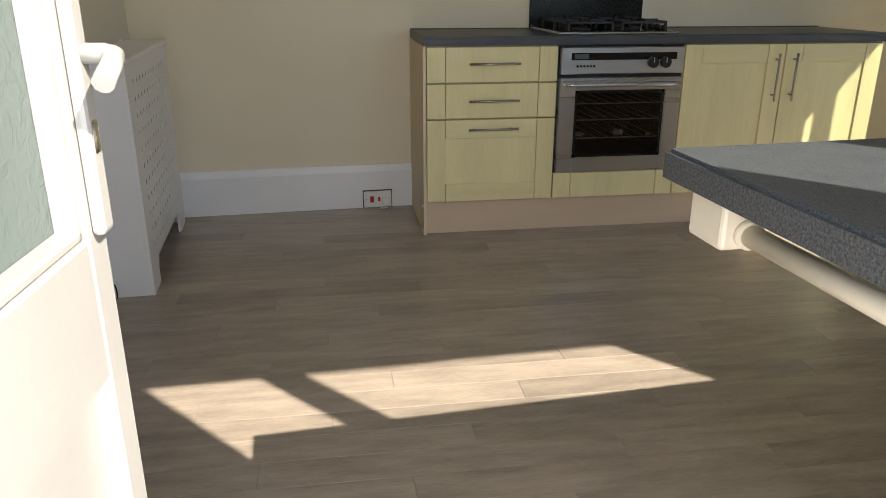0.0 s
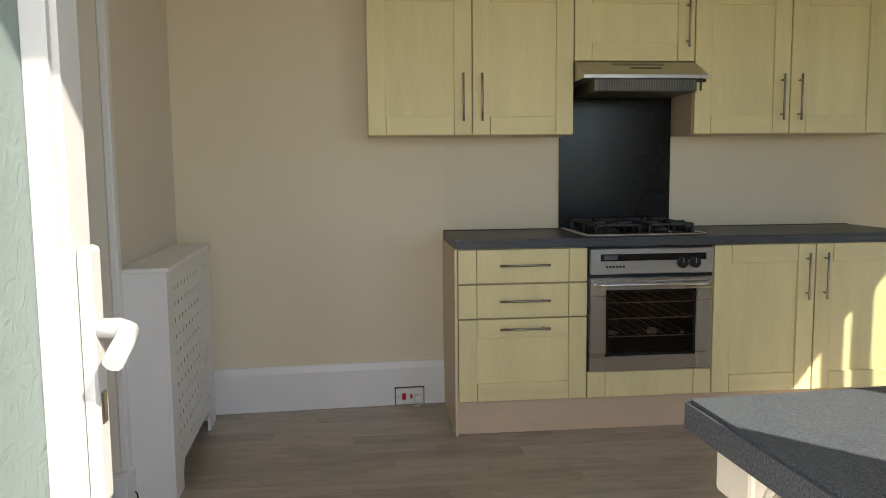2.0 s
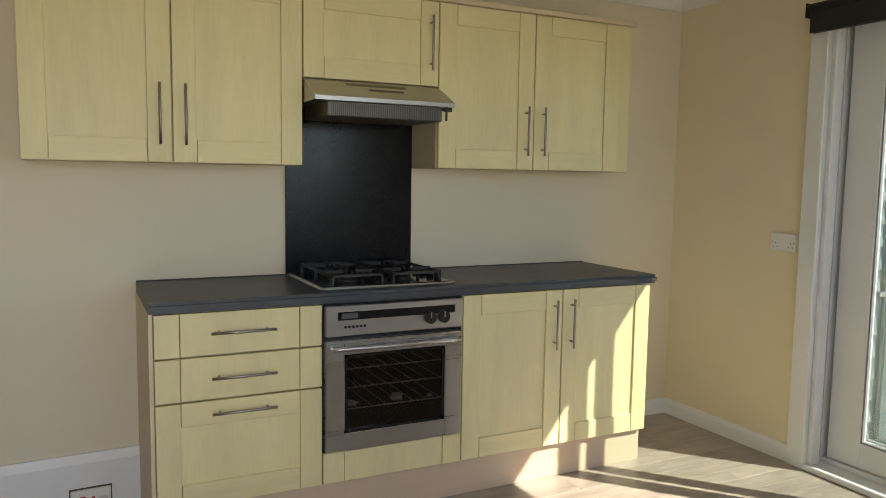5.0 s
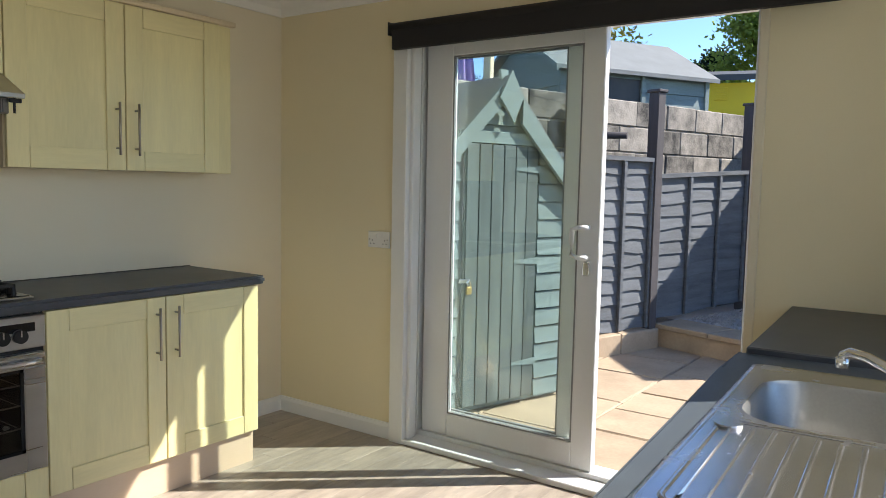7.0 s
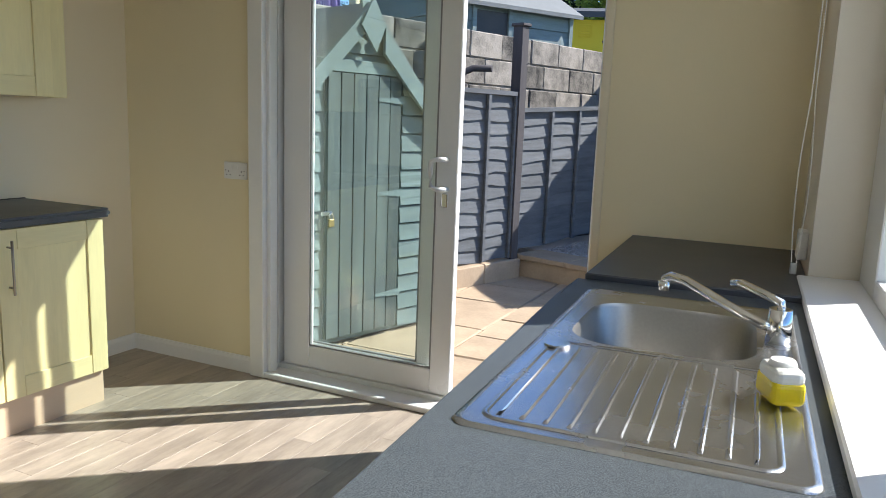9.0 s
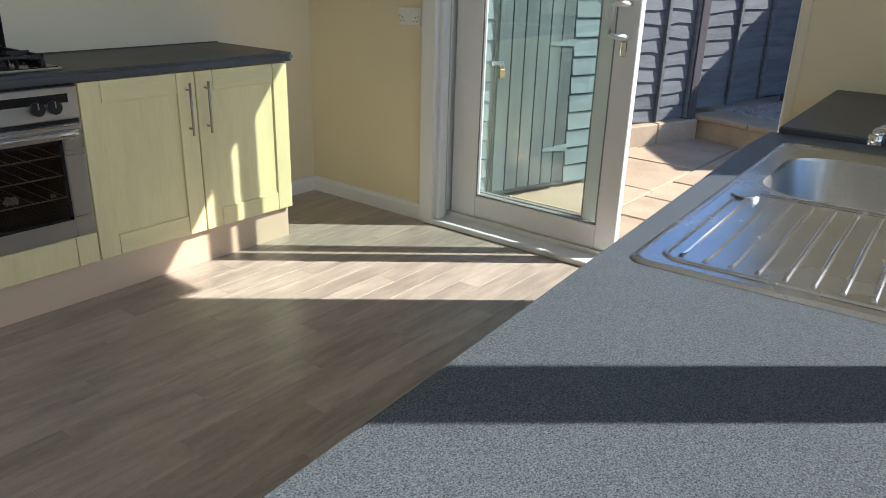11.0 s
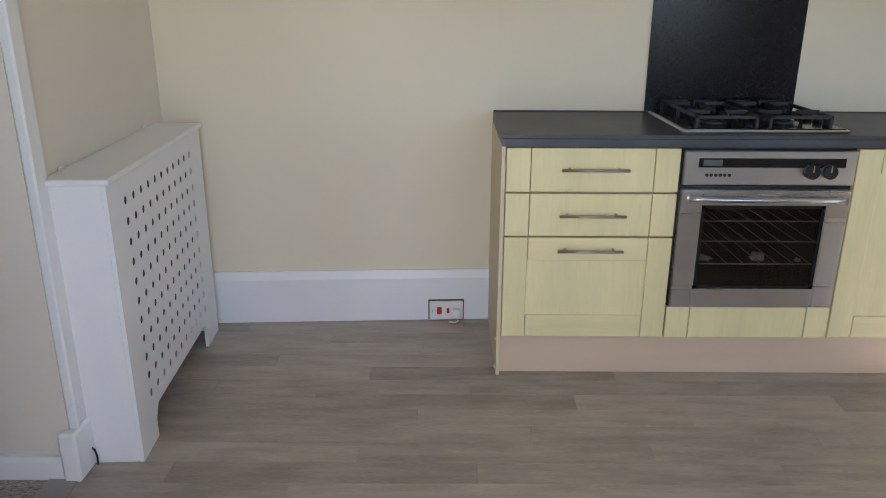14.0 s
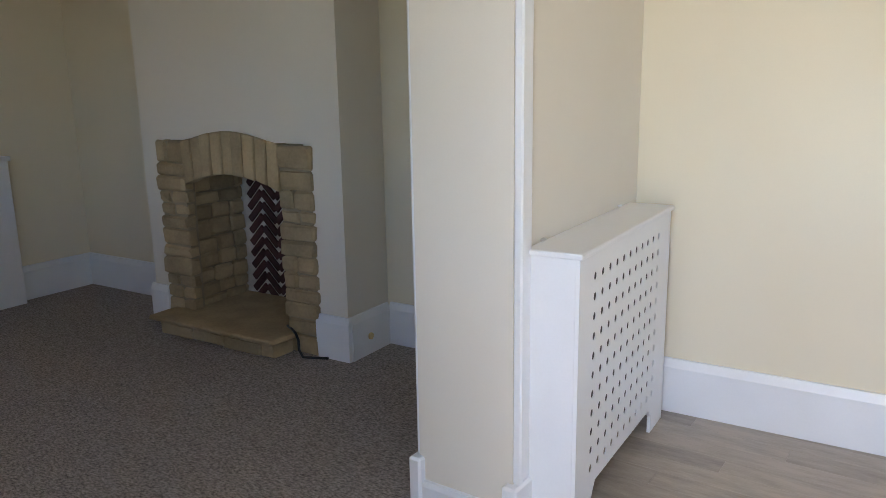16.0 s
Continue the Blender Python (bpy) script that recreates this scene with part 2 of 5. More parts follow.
def frosted():
    m = glass("patterned_pane", (0.62, 0.76, 0.74), rough=0.25)
    N, L = m.node_tree.nodes, m.node_tree.links
    ref = N.new("ShaderNodeBsdfTranslucent")
    ref.inputs[0].default_value = (0.62, 0.72, 0.70, 1)
    dif = N.new("ShaderNodeBsdfPrincipled")
    dif.inputs["Base Color"].default_value = (0.34, 0.41, 0.40, 1)
    dif.inputs["Roughness"].default_value = 0.16
    nz, bp = N.new("ShaderNodeTexNoise"), N.new("ShaderNodeBump")
    tc = N.new("ShaderNodeTexCoord")
    nz.inputs["Scale"].default_value, nz.inputs["Distortion"].default_value = 45, 2.0
    L.new(tc.outputs["Object"], nz.inputs["Vector"])
    L.new(nz.outputs["Fac"], bp.inputs["Height"])
    bp.inputs["Strength"].default_value, bp.inputs["Distance"].default_value = 0.7, 0.004
    L.new(bp.outputs[0], dif.inputs["Normal"])
    a, b = N.new("ShaderNodeMixShader"), N.new("ShaderNodeMixShader")
    a.inputs[0].default_value, b.inputs[0].default_value = 0.45, 0.72
    L.new(dif.outputs[0], a.inputs[1])
    L.new(ref.outputs[0], a.inputs[2])
    tr = N.new("ShaderNodeBsdfTransparent")
    tr.inputs[0].default_value = (0.6, 0.75, 0.72, 1)
    L.new(tr.outputs[0], b.inputs[1])
    L.new(a.outputs[0], b.inputs[2])
    L.new(b.outputs[0], N["Material Output"].inputs[0])
    return m


FROST = frosted()
OVENGLASS = glass("tinted_oven_glass", (0.62, 0.58, 0.55))


# mesh helpers
def box(x0, x1, y0, y1, z0, z1, b=0.0, bm=None, seg=1):
    out = bm or bmesh.new()
    one = bmesh.new()
    bmesh.ops.create_cube(one, size=1)
    bmesh.ops.transform(one, matrix=Matrix.Translation(((x0 + x1) / 2, (y0 + y1) / 2, (z0 + z1) / 2)) @
                        Matrix.Diagonal((abs(x1 - x0), abs(y1 - y0), abs(z1 - z0), 1)), verts=one.verts)
    if b:
        bmesh.ops.bevel(one, geom=one.edges[:], offset=b, segments=seg, affect="EDGES", profile=0.5)
    return merge(out, one)


def merge(out, one):
    tmp = bpy.data.meshes.new("tmp")
    one.to_mesh(tmp)
    one.free()
    out.from_mesh(tmp)
    bpy.data.meshes.remove(tmp)
    return out


def rod(p, q, r, bm=None, n=12, r2=None):
    out = bm or bmesh.new()
    p, q = Vector(p), Vector(q)
    one = bmesh.new()
    bmesh.ops.create_cone(one, cap_ends=True, segments=n, radius1=r, radius2=r if r2 is None else r2, depth=(q - p).length)
    bmesh.ops.transform(one, matrix=Matrix.Translation((p + q) / 2) @ (q - p).to_track_quat("Z", "Y").to_matrix().to_4x4(), verts=one.verts)
    for f in one.faces:
        f.smooth = len(f.verts) == 4
    return merge(out, one)


def tube(points, r, bm=None, n=10):
    """A round tube bent along points."""
    out = bm or bmesh.new()
    pts = [Vector(p) for p in points]
    rings = []
    for i, p in enumerate(pts):
        d = (pts[min(i + 1, len(pts) - 1)] - pts[max(i - 1, 0)]).normalized()
        m = d.to_track_quat("Z", "Y").to_matrix()
        rings.append([out.verts.new(p + m @ Vector((r * math.cos(a), r * math.sin(a), 0))) for a in np.linspace(0, 2 * math.pi, n, endpoint=False)])
    for a, b in zip(rings, rings[1:]):
        for k in range(n):
            out.faces.new((a[k], a[(k + 1) % n], b[(k + 1) % n], b[k])).smooth = True
    out.faces.new(rings[0][::-1])
    out.faces.new(rings[-1])
    return out


def prism(outline, axis, a, b, bm=None):
    """A flat outline of (u, v) pushed from a to b along an axis."""
    out = bm or bmesh.new()
    place = {"x": lambda u, v, w: (w, u, v), "y": lambda u, v, w: (u, w, v), "z": lambda u, v, w: (u, v, w)}[axis]
    A = [out.verts.new(place(u, v, a)) for u, v in outline]
    B = [out.verts.new(place(u, v, b)) for u, v in outline]
    fs = [out.faces.new(A), out.faces.new(B[::-1])]
    for i in range(len(outline)):
        j = (i + 1) % len(outline)
        fs.append(out.faces.new((A[i], B[i], B[j], A[j])))
    bmesh.ops.recalc_face_normals(out, faces=fs)
    return out


def part(name, bm, material, parent=None, label=""):
    me = bpy.data.meshes.new(name)
    bm.to_mesh(me)
    bm.free()
    me.materials.append(material)
    ob = new(name, me)
    ob.parent = parent
    return tagged(ob, label)


def thing(name, label, category, m=None, group=""):
    ob = new(name)
    ob.empty_display_size = 0.1
    ob.matrix_basis = m or Matrix()
    return tagged(ob, label, category, group)


def solid(name, bm, material, label, category="", group="", kind="", m=None):
    ob = part(name, bm, material)
    ob.matrix_basis = m or Matrix()
    return tagged(ob, label, category, group, kind)


def struct(name, bm, material, label, category=""):
    return solid(name, bm, material, label, category, kind="structure")


# large structure
XL, XR, YB, YF, H = -1.285, 2.845, 0.55, -2.85, 2.37
SOUTH = pose(0, -2.965, 0, 0, 0, 3.0) @ pose(0, -YF, 0)  # the sink side is not quite square to the units
LIVING = pose(-2.68, 0.185, 0, 0, 0, 3.0) @ pose(2.61, -0.36, 0)


def settle(before, m):
    """Sets down, by one matrix, all the top-level objects made since."""
    for ob in bpy.data.objects:
        if ob not in before and ob.parent is None:
            ob.matrix_basis = m @ ob.matrix_basis



struct("subfloor", box(-1.45, 3.1, -3.35, 0.8, -0.12, -0.012), JOINT, "dark sub-floor under the planks", "floor")
bm = prism([(-1.55, 0.468), (0, YB), (XR + 0.3, YB), (XR + 0.3, YB + 0.2), (-1.55, YB + 0.2)], "z", 0, H)
struct("wall_north", bm, WALL, "cream painted plaster wall behind the kitchen units", "wall")
bm = box(XR, XR + 0.24, -0.33, YB, 0, H)
box(XR, XR + 0.24, -2.07, -0.33, 2.10, H, bm=bm)
box(XR, XR + 0.105, -3.1, -2.07, 0, H, bm=bm)
struct("wall_east", bm, WALL_E, "cream painted wall with the patio door opening", "wall")
WX0, WX1, DX0, DX1 = 0.42, 2.30, -0.86, 0.05
# unseen opening, added to let sun and sky brighten the carpeted room
LX0, LX1 = -3.0, -2.2
made = set(bpy.data.objects)
bm = box(-5.6, LX0, YF - 0.2, YF, 0, H)
box(LX1, DX0, YF - 0.2, YF, 0, H, bm=bm)
box(LX0, LX1, YF - 0.2, YF, 0, 0.9, bm=bm)
box(LX0, LX1, YF - 0.2, YF, 2.0, H, bm=bm)
box(DX0, DX1, YF - 0.2, YF, 2.08, H, bm=bm)
box(DX1, WX0, YF - 0.2, YF, 0, H, bm=bm)
box(WX0, WX1, YF - 0.2, YF, 0, 0.912, bm=bm)
box(WX0, WX1, YF - 0.2, YF, 2.20, H, bm=bm)
box(WX1, XR + 0.24, YF - 0.2, YF, 0, H, bm=bm)
struct("wall_south", bm, WALL_PALE, "pale painted wall with the sink window and back door", "wall")
settle(made, SOUTH)
PS = -0.645  # south face of the dividing wall
struct("wall_divider", prism([(-1.632, PS), (XL, PS), (XL - 0.058, 0.50), (XL - 0.058, 0.62), (-1.69, 0.62)], "z", 0, H), WALL_PALE, "pale painted end of the wall between two rooms", "wall")
made = set(bpy.data.objects)
bm = box(-4.06, -2.61, 0.36, 0.70, 1.08, H)
box(-4.06, -3.88, 0.36, 0.70, 0, 1.08, bm=bm)
box(-2.84, -2.61, 0.36, 0.70, 0, 1.08, bm=bm)
struct("chimney_breast", bm, WALL_PALE, "pale painted chimney breast with the fireplace", "wall")
bm = box(-5.4, -4.06, 0.70, 0.9, 0, H)
box(-4.06, -2.61, 0.90, 1.0, 0, H, bm=bm)
box(-2.61, -1.58, 0.70, 0.9, 0, H, bm=bm)
struct("wall_living_north", bm, WALL, "cream painted alcove wall beside the chimney breast", "wall")
struct("wall_living_west", box(-5.45, -5.22, YF - 0.1, 0.9, 0, H), WALL, "cream painted wall of the carpeted room", "wall")
settle(made, LIVING)
struct("ceiling", prism([(-5.7, -3.44), (3.12, -2.98), (3.12, 1.0), (-5.7, 1.0)], "z", H, H + 0.12), CEIL, "white painted ceiling", "ceiling")
struct("floor_living", box(-5.6, -1.335, -3.25, 0.9, -0.1, 0.004), CARPET, "grey-brown flecked carpet in the next room", "carpet")
cove = [(0, 0), (0, -0.085), (0.012, -0.085), (0.03, -0.05), (0.055, -0.025), (0.085, -0.012), (0.085, 0)]
struct("coving_north", prism([(YB - u, H + v) for u, v in cove], "x", XL, XR), CEIL, "white curved ceiling coving", "coving")
struct("coving_east", prism([(XR - u, H + v) for u, v in cove], "y", -2.85, YB), CEIL, "white curved ceiling coving", "coving")
# skirtings
skp = [(0, 0), (0.026, 0), (0.026, 0.194), (0.019, 0.214), (0.014, 0.229), (0, 0.229)]
struct("baseboard_north", prism([(-u, v) for u, v in skp], "x", -1.33, -0.012), WHITE, "tall white painted skirting board", "skirting").matrix_basis = pose(0, YB, 0, 0, 0, 3.0)
low = [(0, 0), (0.018, 0), (0.018, 0.065), (0.010, 0.085), (0, 0.085)]
struct("baseboard_north_low", prism([(YB - u, v) for u, v in low], "x", 2.2, XR), WHITE, "low white skirting board", "skirting")
struct("baseboard_east", prism([(XR - u, v) for u, v in low], "y", -0.30, YB - 0.018), WHITE, "low white skirting under the cream wall", "skirting")
bm = prism([(PS - u, v) for u, v in [(0, 0), (0.02, 0), (0.02, 0.062), (0.014, 0.078), (0, 0.078)]], "x", -1.632, XL)
struct("baseboard_pillar", bm, WHITE, "white skirting on the wall end", "skirting")
for nm, xa, xb in (("plinth_block_east", XL - 0.025, XL + 0.028), ("plinth_block_west", -1.660, -1.612)):
    struct(nm, box(xa, xb, PS - 0.03, PS + 0.095, 0, 0.16, 0.008), WHITE, "white painted skirting block at the wall's corner", "skirting")
bm = box(XL, XL + 0.018, PS + 0.015, PS + 0.075, 0.16, H, 0.004)
box(XL, XL + 0.028, PS, PS + 0.02, 0.16, H, 0.005, bm=bm)
box(XL, XL + 0.012, PS + 0.07, PS + 0.09, 0.16, H, 0.004, bm=bm)
struct("trim_opening", bm, WHITE, "white moulded architrave on the opening's corner", "trim")
struct("trim_opening_west", box(-1.646, -1.63, PS + 0.004, PS + 0.075, 0.16, H, 0.004), WHITE, "white architrave on the far side of the opening", "trim")
made = set(bpy.data.objects)
struct("baseboard_breast", prism([(0.36 - u, v) for u, v in skp], "x", -2.80, -2.59), WHITE, "white skirting on the chimney breast", "skirting")
struct("baseboard_breast_west", prism([(0.36 - u, v) for u, v in skp], "x", -4.08, -3.93), WHITE, "white skirting on the chimney breast", "skirting")
struct("baseboard_breast_side", prism([(-2.61 + u, v) for u, v in skp], "y", 0.36, 0.68), WHITE, "white skirting with a gas point on the chimney breast's side", "skirting")
struct("baseboard_alcove", prism([(0.70 - u, v) for u, v in skp], "x", -2.59, -1.60), WHITE, "white skirting in the alcove", "skirting")
struct("baseboard_alcove_west", prism([(0.70 - u, v) for u, v in skp], "x", -5.2, -4.06), WHITE, "white skirting in the dim alcove", "skirting")
struct("baseboard_living_west", prism([(-5.22 + u, v) for u, v in skp], "y", 0.16, 0.70), WHITE, "white skirting of the carpeted room", "skirting")
settle(made, LIVING)
struct("threshold_strip", box(-1.36, -1.27, -2.98, PS - 0.01, 0.0, 0.009, 0.003), NICKEL, "metal strip between carpet and plank floor", "threshold")


# kitchen units
def shaker(nm, x0, x1, z0, z1, parent, y=0.0, stile=0.085, rails=True):
    """A panelled front under its unit, its face at y, looking towards -y: centre panel with stiles and rails."""
    if rails:
        a, b = z0 + stile, z1 - stile
        f = part(nm, box(x0 + stile - 0.004, x1 - stile + 0.004, y + 0.009, y + 0.018, a - 0.004, b + 0.004, 0.001), DOORS, parent)
        for q0, q1 in ((z0, a), (b, z1)):
            part("rail", box(x0 + stile + 0.0012, x1 - stile - 0.0012, y + 0.0006, y + 0.02, q0, q1, 0.0018), RAILS, f)
    else:
        f = part(nm, box(x0 + stile + 0.0016, x1 - stile - 0.0016, y + 0.0012, y + 0.02, z0 + 0.0006, z1 - 0.0006, 0.0015), DOORS, parent)
    for q0, q1 in ((x0, x0 + stile), (x1 - stile, x1)):
        part("stile", box(q0 + 0.0008, q1 - 0.0008, y, y + 0.02, z0, z1, 0.0018), DOORS, f)
    return f


def bar_handle(p, q, y=0.0):
    """A round bar on two posts before a front at y."""
    p, q = Vector(p), Vector(q)
    d = (q - p).normalized()
    bm = rod((p.x, y - 0.03, p.y), (q.x, y - 0.03, q.y), 0.0055, n=10)
    for k in (0.13, 0.87):
        c = p.lerp(q, k)
        rod((c.x, y, c.y), (c.x, y - 0.03, c.y), 0.0045, bm=bm, n=8)
    return bm


def cabinet(name, label, x0, x1, z0, z1, y, depth, fronts, category="kitchen unit", group="kitchen units"):
    """fronts: rows of (x0, x1, z0, z1, rails, handle ends, name)."""
    t = thing(name, label, category, pose(x0, y, z0), group)
    w = x1 - x0
    part("body", box(0.001, w - 0.001, 0.030, depth, 0.001, z1 - z0, 0.001), PANEL, t, "maple-effect carcass")
    for fx0, fx1, fz0, fz1, rails, hd, nm in fronts:
        f = shaker(nm, fx0 - x0 + 0.0022, fx1 - x0 - 0.0022, fz0 - z0 + 0.0022, fz1 - z0 - 0.0022, t, rails=rails)
        if hd:
            part("handle", bar_handle((hd[0] - x0, hd[1] - z0), (hd[2] - x0, hd[3] - z0)), NICKEL, f, "satin bar handle")
    return t


ZB, ZT = 0.158, 0.868
cabinet("drawer_unit", "pale yellow maple three-drawer base unit with bar handles", 0.0, 0.6, ZB, ZT, 0.0, 0.546, [
    (0, 0.6, 0.706, ZT - 0.004, False, (0.19, 0.79, 0.42, 0.79), "drawer_front"),
    (0, 0.6, 0.546, 0.704, False, (0.19, 0.628, 0.42, 0.628), "drawer_front"),
    (0, 0.6, ZB, 0.544, True, (0.19, 0.50, 0.42, 0.50), "drawer_front")])
cabinet("double_base_unit", "pale yellow maple two-door base unit beside the oven", 1.2, 2.2, ZB, ZT, 0.0, 0.546, [
    (1.2, 1.7, ZB, ZT - 0.004, True, (1.655, 0.60, 1.655, 0.82), "door"),
    (1.7, 2.2, ZB, ZT - 0.004, True, (1.745, 0.60, 1.745, 0.82), "door")])
solid("end_panel", box(-0.0145, -0.0005, 0.002, 0.544, 0, ZT - 0.001, 0.001), PANEL, "beige end panel of the drawer unit", "panel")
solid("plinth_board", box(0.0, 2.19, 0.03, 0.05, 0.0, ZB - 0.002, 0.001), PLINTH, "pinkish beige plinth board under the base units", "plinth")
solid("plinth_end_board", box(2.172, 2.19, 0.051, 0.545, 0.0, ZB - 0.002, 0.001), PLINTH, "pinkish beige plinth return", "plinth")
for z in (0.022, 0.138):
    solid("plinth_clip", box(-0.020, -0.0145, 0.022, 0.034, z - 0.006, z + 0.006, 0.002), PLASTIC, "small white plastic clip on the end panel", "clip")
wt = box(-0.012, 2.218, -0.022, YB - 0.001, ZT, 0.908, 0.0)
bmesh.ops.bevel(wt, geom=[e for e in wt.edges if all(v.co.y < 0 for v in e.verts) and abs(e.verts[0].co.z - e.verts[1].co.z) < 1e-4], offset=0.012, segments=4, affect="EDGES")
solid("worktop", wt, TOP, "charcoal laminate worktop on the base units", "worktop")
solid("worktop_sealant", box(-0.011, 2.217, YB - 0.006, YB - 0.0005, 0.908, 0.913, 0.001), JOINT, "dark sealant line behind the worktop", "sealant")

# oven
ZINC = mat("zinc_wire", (0.75, 0.72, 0.68), 0.4, 0.2, var=0.1)
ov = thing("oven", "built-in stainless steel oven with dark glass door", "oven", pose(0.6, -0.012, 0.28))
part("trim_frame", box(0.002, 0.07, 0.0285, 0.0295, 0.0, 0.583, bm=box(0.53, 0.598, 0.0285, 0.0295, 0.0, 0.583, bm=box(0.07, 0.53, 0.0285, 0.0295, 0.40, 0.583, bm=box(0.07, 0.53, 0.0285, 0.0295, 0.0, 0.06)))), BLACK, ov, "black surround")
part("body", box(0.02, 0.06, 0.03, 0.5, 0.01, 0.56, bm=box(0.54, 0.58, 0.03, 0.5, 0.01, 0.56, bm=box(0.06, 0.54, 0.46, 0.5, 0.01, 0.56, bm=box(0.02, 0.58, 0.03, 0.5, 0.43, 0.57, bm=box(0.02, 0.58, 0.03, 0.5, 0.0, 0.06))))), DARK, ov, "dark enamel cavity")
X0, X1, Z0, Z1 = 0.085, 0.515, 0.075, 0.385
door = part("oven_door", box(X0, X1, 0.001, 0.027, Z1, 0.44, 0.001), STEEL, ov, "brushed steel door frame")
part("door_stile", box(0.008, X0, 0, 0.028, 0.004, 0.44, 0.004), STEEL, door)
part("door_stile", box(X1, 0.592, 0, 0.028, 0.004, 0.44, 0.004), STEEL, door)
part("bottom_rail", box(X0, X1, 0.001, 0.027, 0.004, Z0, 0.001), STEEL, door)
part("oven_window", box(X0 + 0.004, X1 - 0.004, 0.010, 0.014, Z0 + 0.004, Z1 - 0.004), OVENGLASS, door, "tinted glass")
bm = box(X0, X0 + 0.012, 0.006, 0.012, Z0, Z1)
box(X1 - 0.012, X1, 0.006, 0.012, Z0, Z1, bm=bm)
box(X0, X1, 0.006, 0.012, Z0, Z0 + 0.012, bm=bm)
box(X0, X1, 0.006, 0.012, Z1 - 0.012, Z1, bm=bm)
part("window_border", bm, GLOSSBLACK, door, "black glass border")
pts = [(0.035 + 0.53 * k / 14, -0.020 - 0.014 * math.sin(math.pi * k / 14), 0.412) for k in range(15)]
bm = tube([(0.035, 0.0, 0.412)] + pts + [(0.565, 0.0, 0.412)], 0.008)
part("oven_handle", bm, STEEL, door, "curved steel bar handle")
cp = part("control_panel", box(0.008, 0.592, -0.002, 0.02, 0.458, 0.578, 0.004), STEEL, ov, "steel control panel")
part("display_strip", box(0.055, 0.555, -0.0035, 0.0, 0.520, 0.552, 0.001), GLOSSBLACK, cp, "black display strip")
for x in (0.437, 0.497):
    k = part("knob", rod((x, -0.002, 0.508), (x, -0.026, 0.508), 0.024, n=20), BLACK, cp, "round black knob")
    part("pointer", box(x - 0.002, x + 0.002, -0.028, -0.0255, 0.508, 0.531), STEEL, k)
for i in range(6):
    part("button", rod((0.085 + i * 0.0155, -0.002, 0.494), (0.085 + i * 0.0155, -0.007, 0.494), 0.0055, n=10), BLACK, cp)
part("display", box(0.07, 0.135, -0.0042, -0.003, 0.526, 0.547), mat("grey_display", (0.09, 0.10, 0.11), 0.25), cp, "grey clock display")
for z in (0.16, 0.245, 0.32):
    bm = rod((0.07, 0.034, z), (0.53, 0.034, z), 0.003, n=6)
    for i in range(8):
        rod((0.09 + i * 0.06, 0.034, z), (0.09 + i * 0.06, 0.42, z), 0.0015, bm=bm, n=5)
    part("oven_rack", bm, ZINC, ov, "chrome wire shelf")


def crumple(name, c, r, material, label, category, squash=0.5, seed=1):
    bm = bmesh.new()
    bmesh.ops.create_icosphere(bm, subdivisions=2, radius=r)
    for v in bm.verts:
        v.co *= 0.7 + 0.6 * noise.noise(v.co * (1.6 / r) + Vector((seed, 0, 0)))
        v.co.z *= squash
    return solid(name, bm, material, label, category, m=pose(*c))


FOIL = mat("crumpled_foil", (0.75, 0.77, 0.78), 0.5, 0.1, var=0.2, scale=30)
crumple("foil_piece", (0.735, 0.045, 0.455), 0.030, FOIL, "small crumpled pale foil on the oven shelf", "foil", 0.5, 2)
crumple("foil_piece", (0.925, 0.05, 0.460), 0.034, FOIL, "crumpled pale foil on the oven shelf", "foil", 0.6, 5)
crumple("foil_piece", (1.075, 0.05, 0.447), 0.016, FOIL, "tiny pale foil scrap on the oven shelf", "foil", 0.7, 9)
op = thing("oven_filler_unit", "pale yellow filler panel under the built-in oven", "panel", pose(0.6, 0, ZB))
shaker("panel", 0.002, 0.598, 0.001, 0.122, op, rails=False)

# hob
hb = thing("gas_hob", "steel gas hob with black cast-iron pan supports", "hob", pose(0.605, 0.045, 0.908))
part("tray", box(0, 0.58, 0, 0.49, 0.0, 0.010, 0.004), STEEL, hb, "steel hob tray")
part("glass_top", box(0.012, 0.568, 0.012, 0.478, 0.009, 0.0125, 0.001), GLOSSBLACK, hb, "dark hob surface")
for bx, by, r in ((0.15, 0.13, 0.045), (0.15, 0.36, 0.036), (0.40, 0.13, 0.034), (0.40, 0.36, 0.055)):
    b = part("burner", rod((bx, by, 0.010), (bx, by, 0.024), r, n=20), CAST, hb, "black burner")
    part("burner_cap", rod((bx, by, 0.024), (bx, by, 0.031), r * 0.72, n=20, r2=r * 0.62), BLACK, b)
for gx in (0.05, 0.305):
    bm = box(gx, gx + 0.22, 0.022, 0.034, 0.044, 0.056, 0.002)
    box(gx, gx + 0.22, 0.456, 0.468, 0.044, 0.056, 0.002, bm=bm)
    for sx in (gx, gx + 0.208):
        box(sx, sx + 0.012, 0.022, 0.468, 0.044, 0.056, 0.002, bm=bm)
        for sy in (0.022, 0.24, 0.456):
            box(sx, sx + 0.012, sy, sy + 0.012, 0.0125, 0.05, 0.002, bm=bm)
    for cy in (0.13, 0.36):
        cx = gx + 0.11
        for dx, dy in ((1, 0), (-1, 0), (0, 1), (0, -1)):
            box(min(cx + dx * 0.03, cx + dx * 0.105) - 0.004, max(cx + dx * 0.03, cx + dx * 0.105) + 0.004,
                min(cy + dy * 0.03, cy + dy * 0.105) - 0.004, max(cy + dy * 0.03, cy + dy * 0.105) + 0.004, 0.046, 0.062, 0.002, bm=bm)
    part("pan_support", bm, CAST, hb, "black cast-iron pan support")
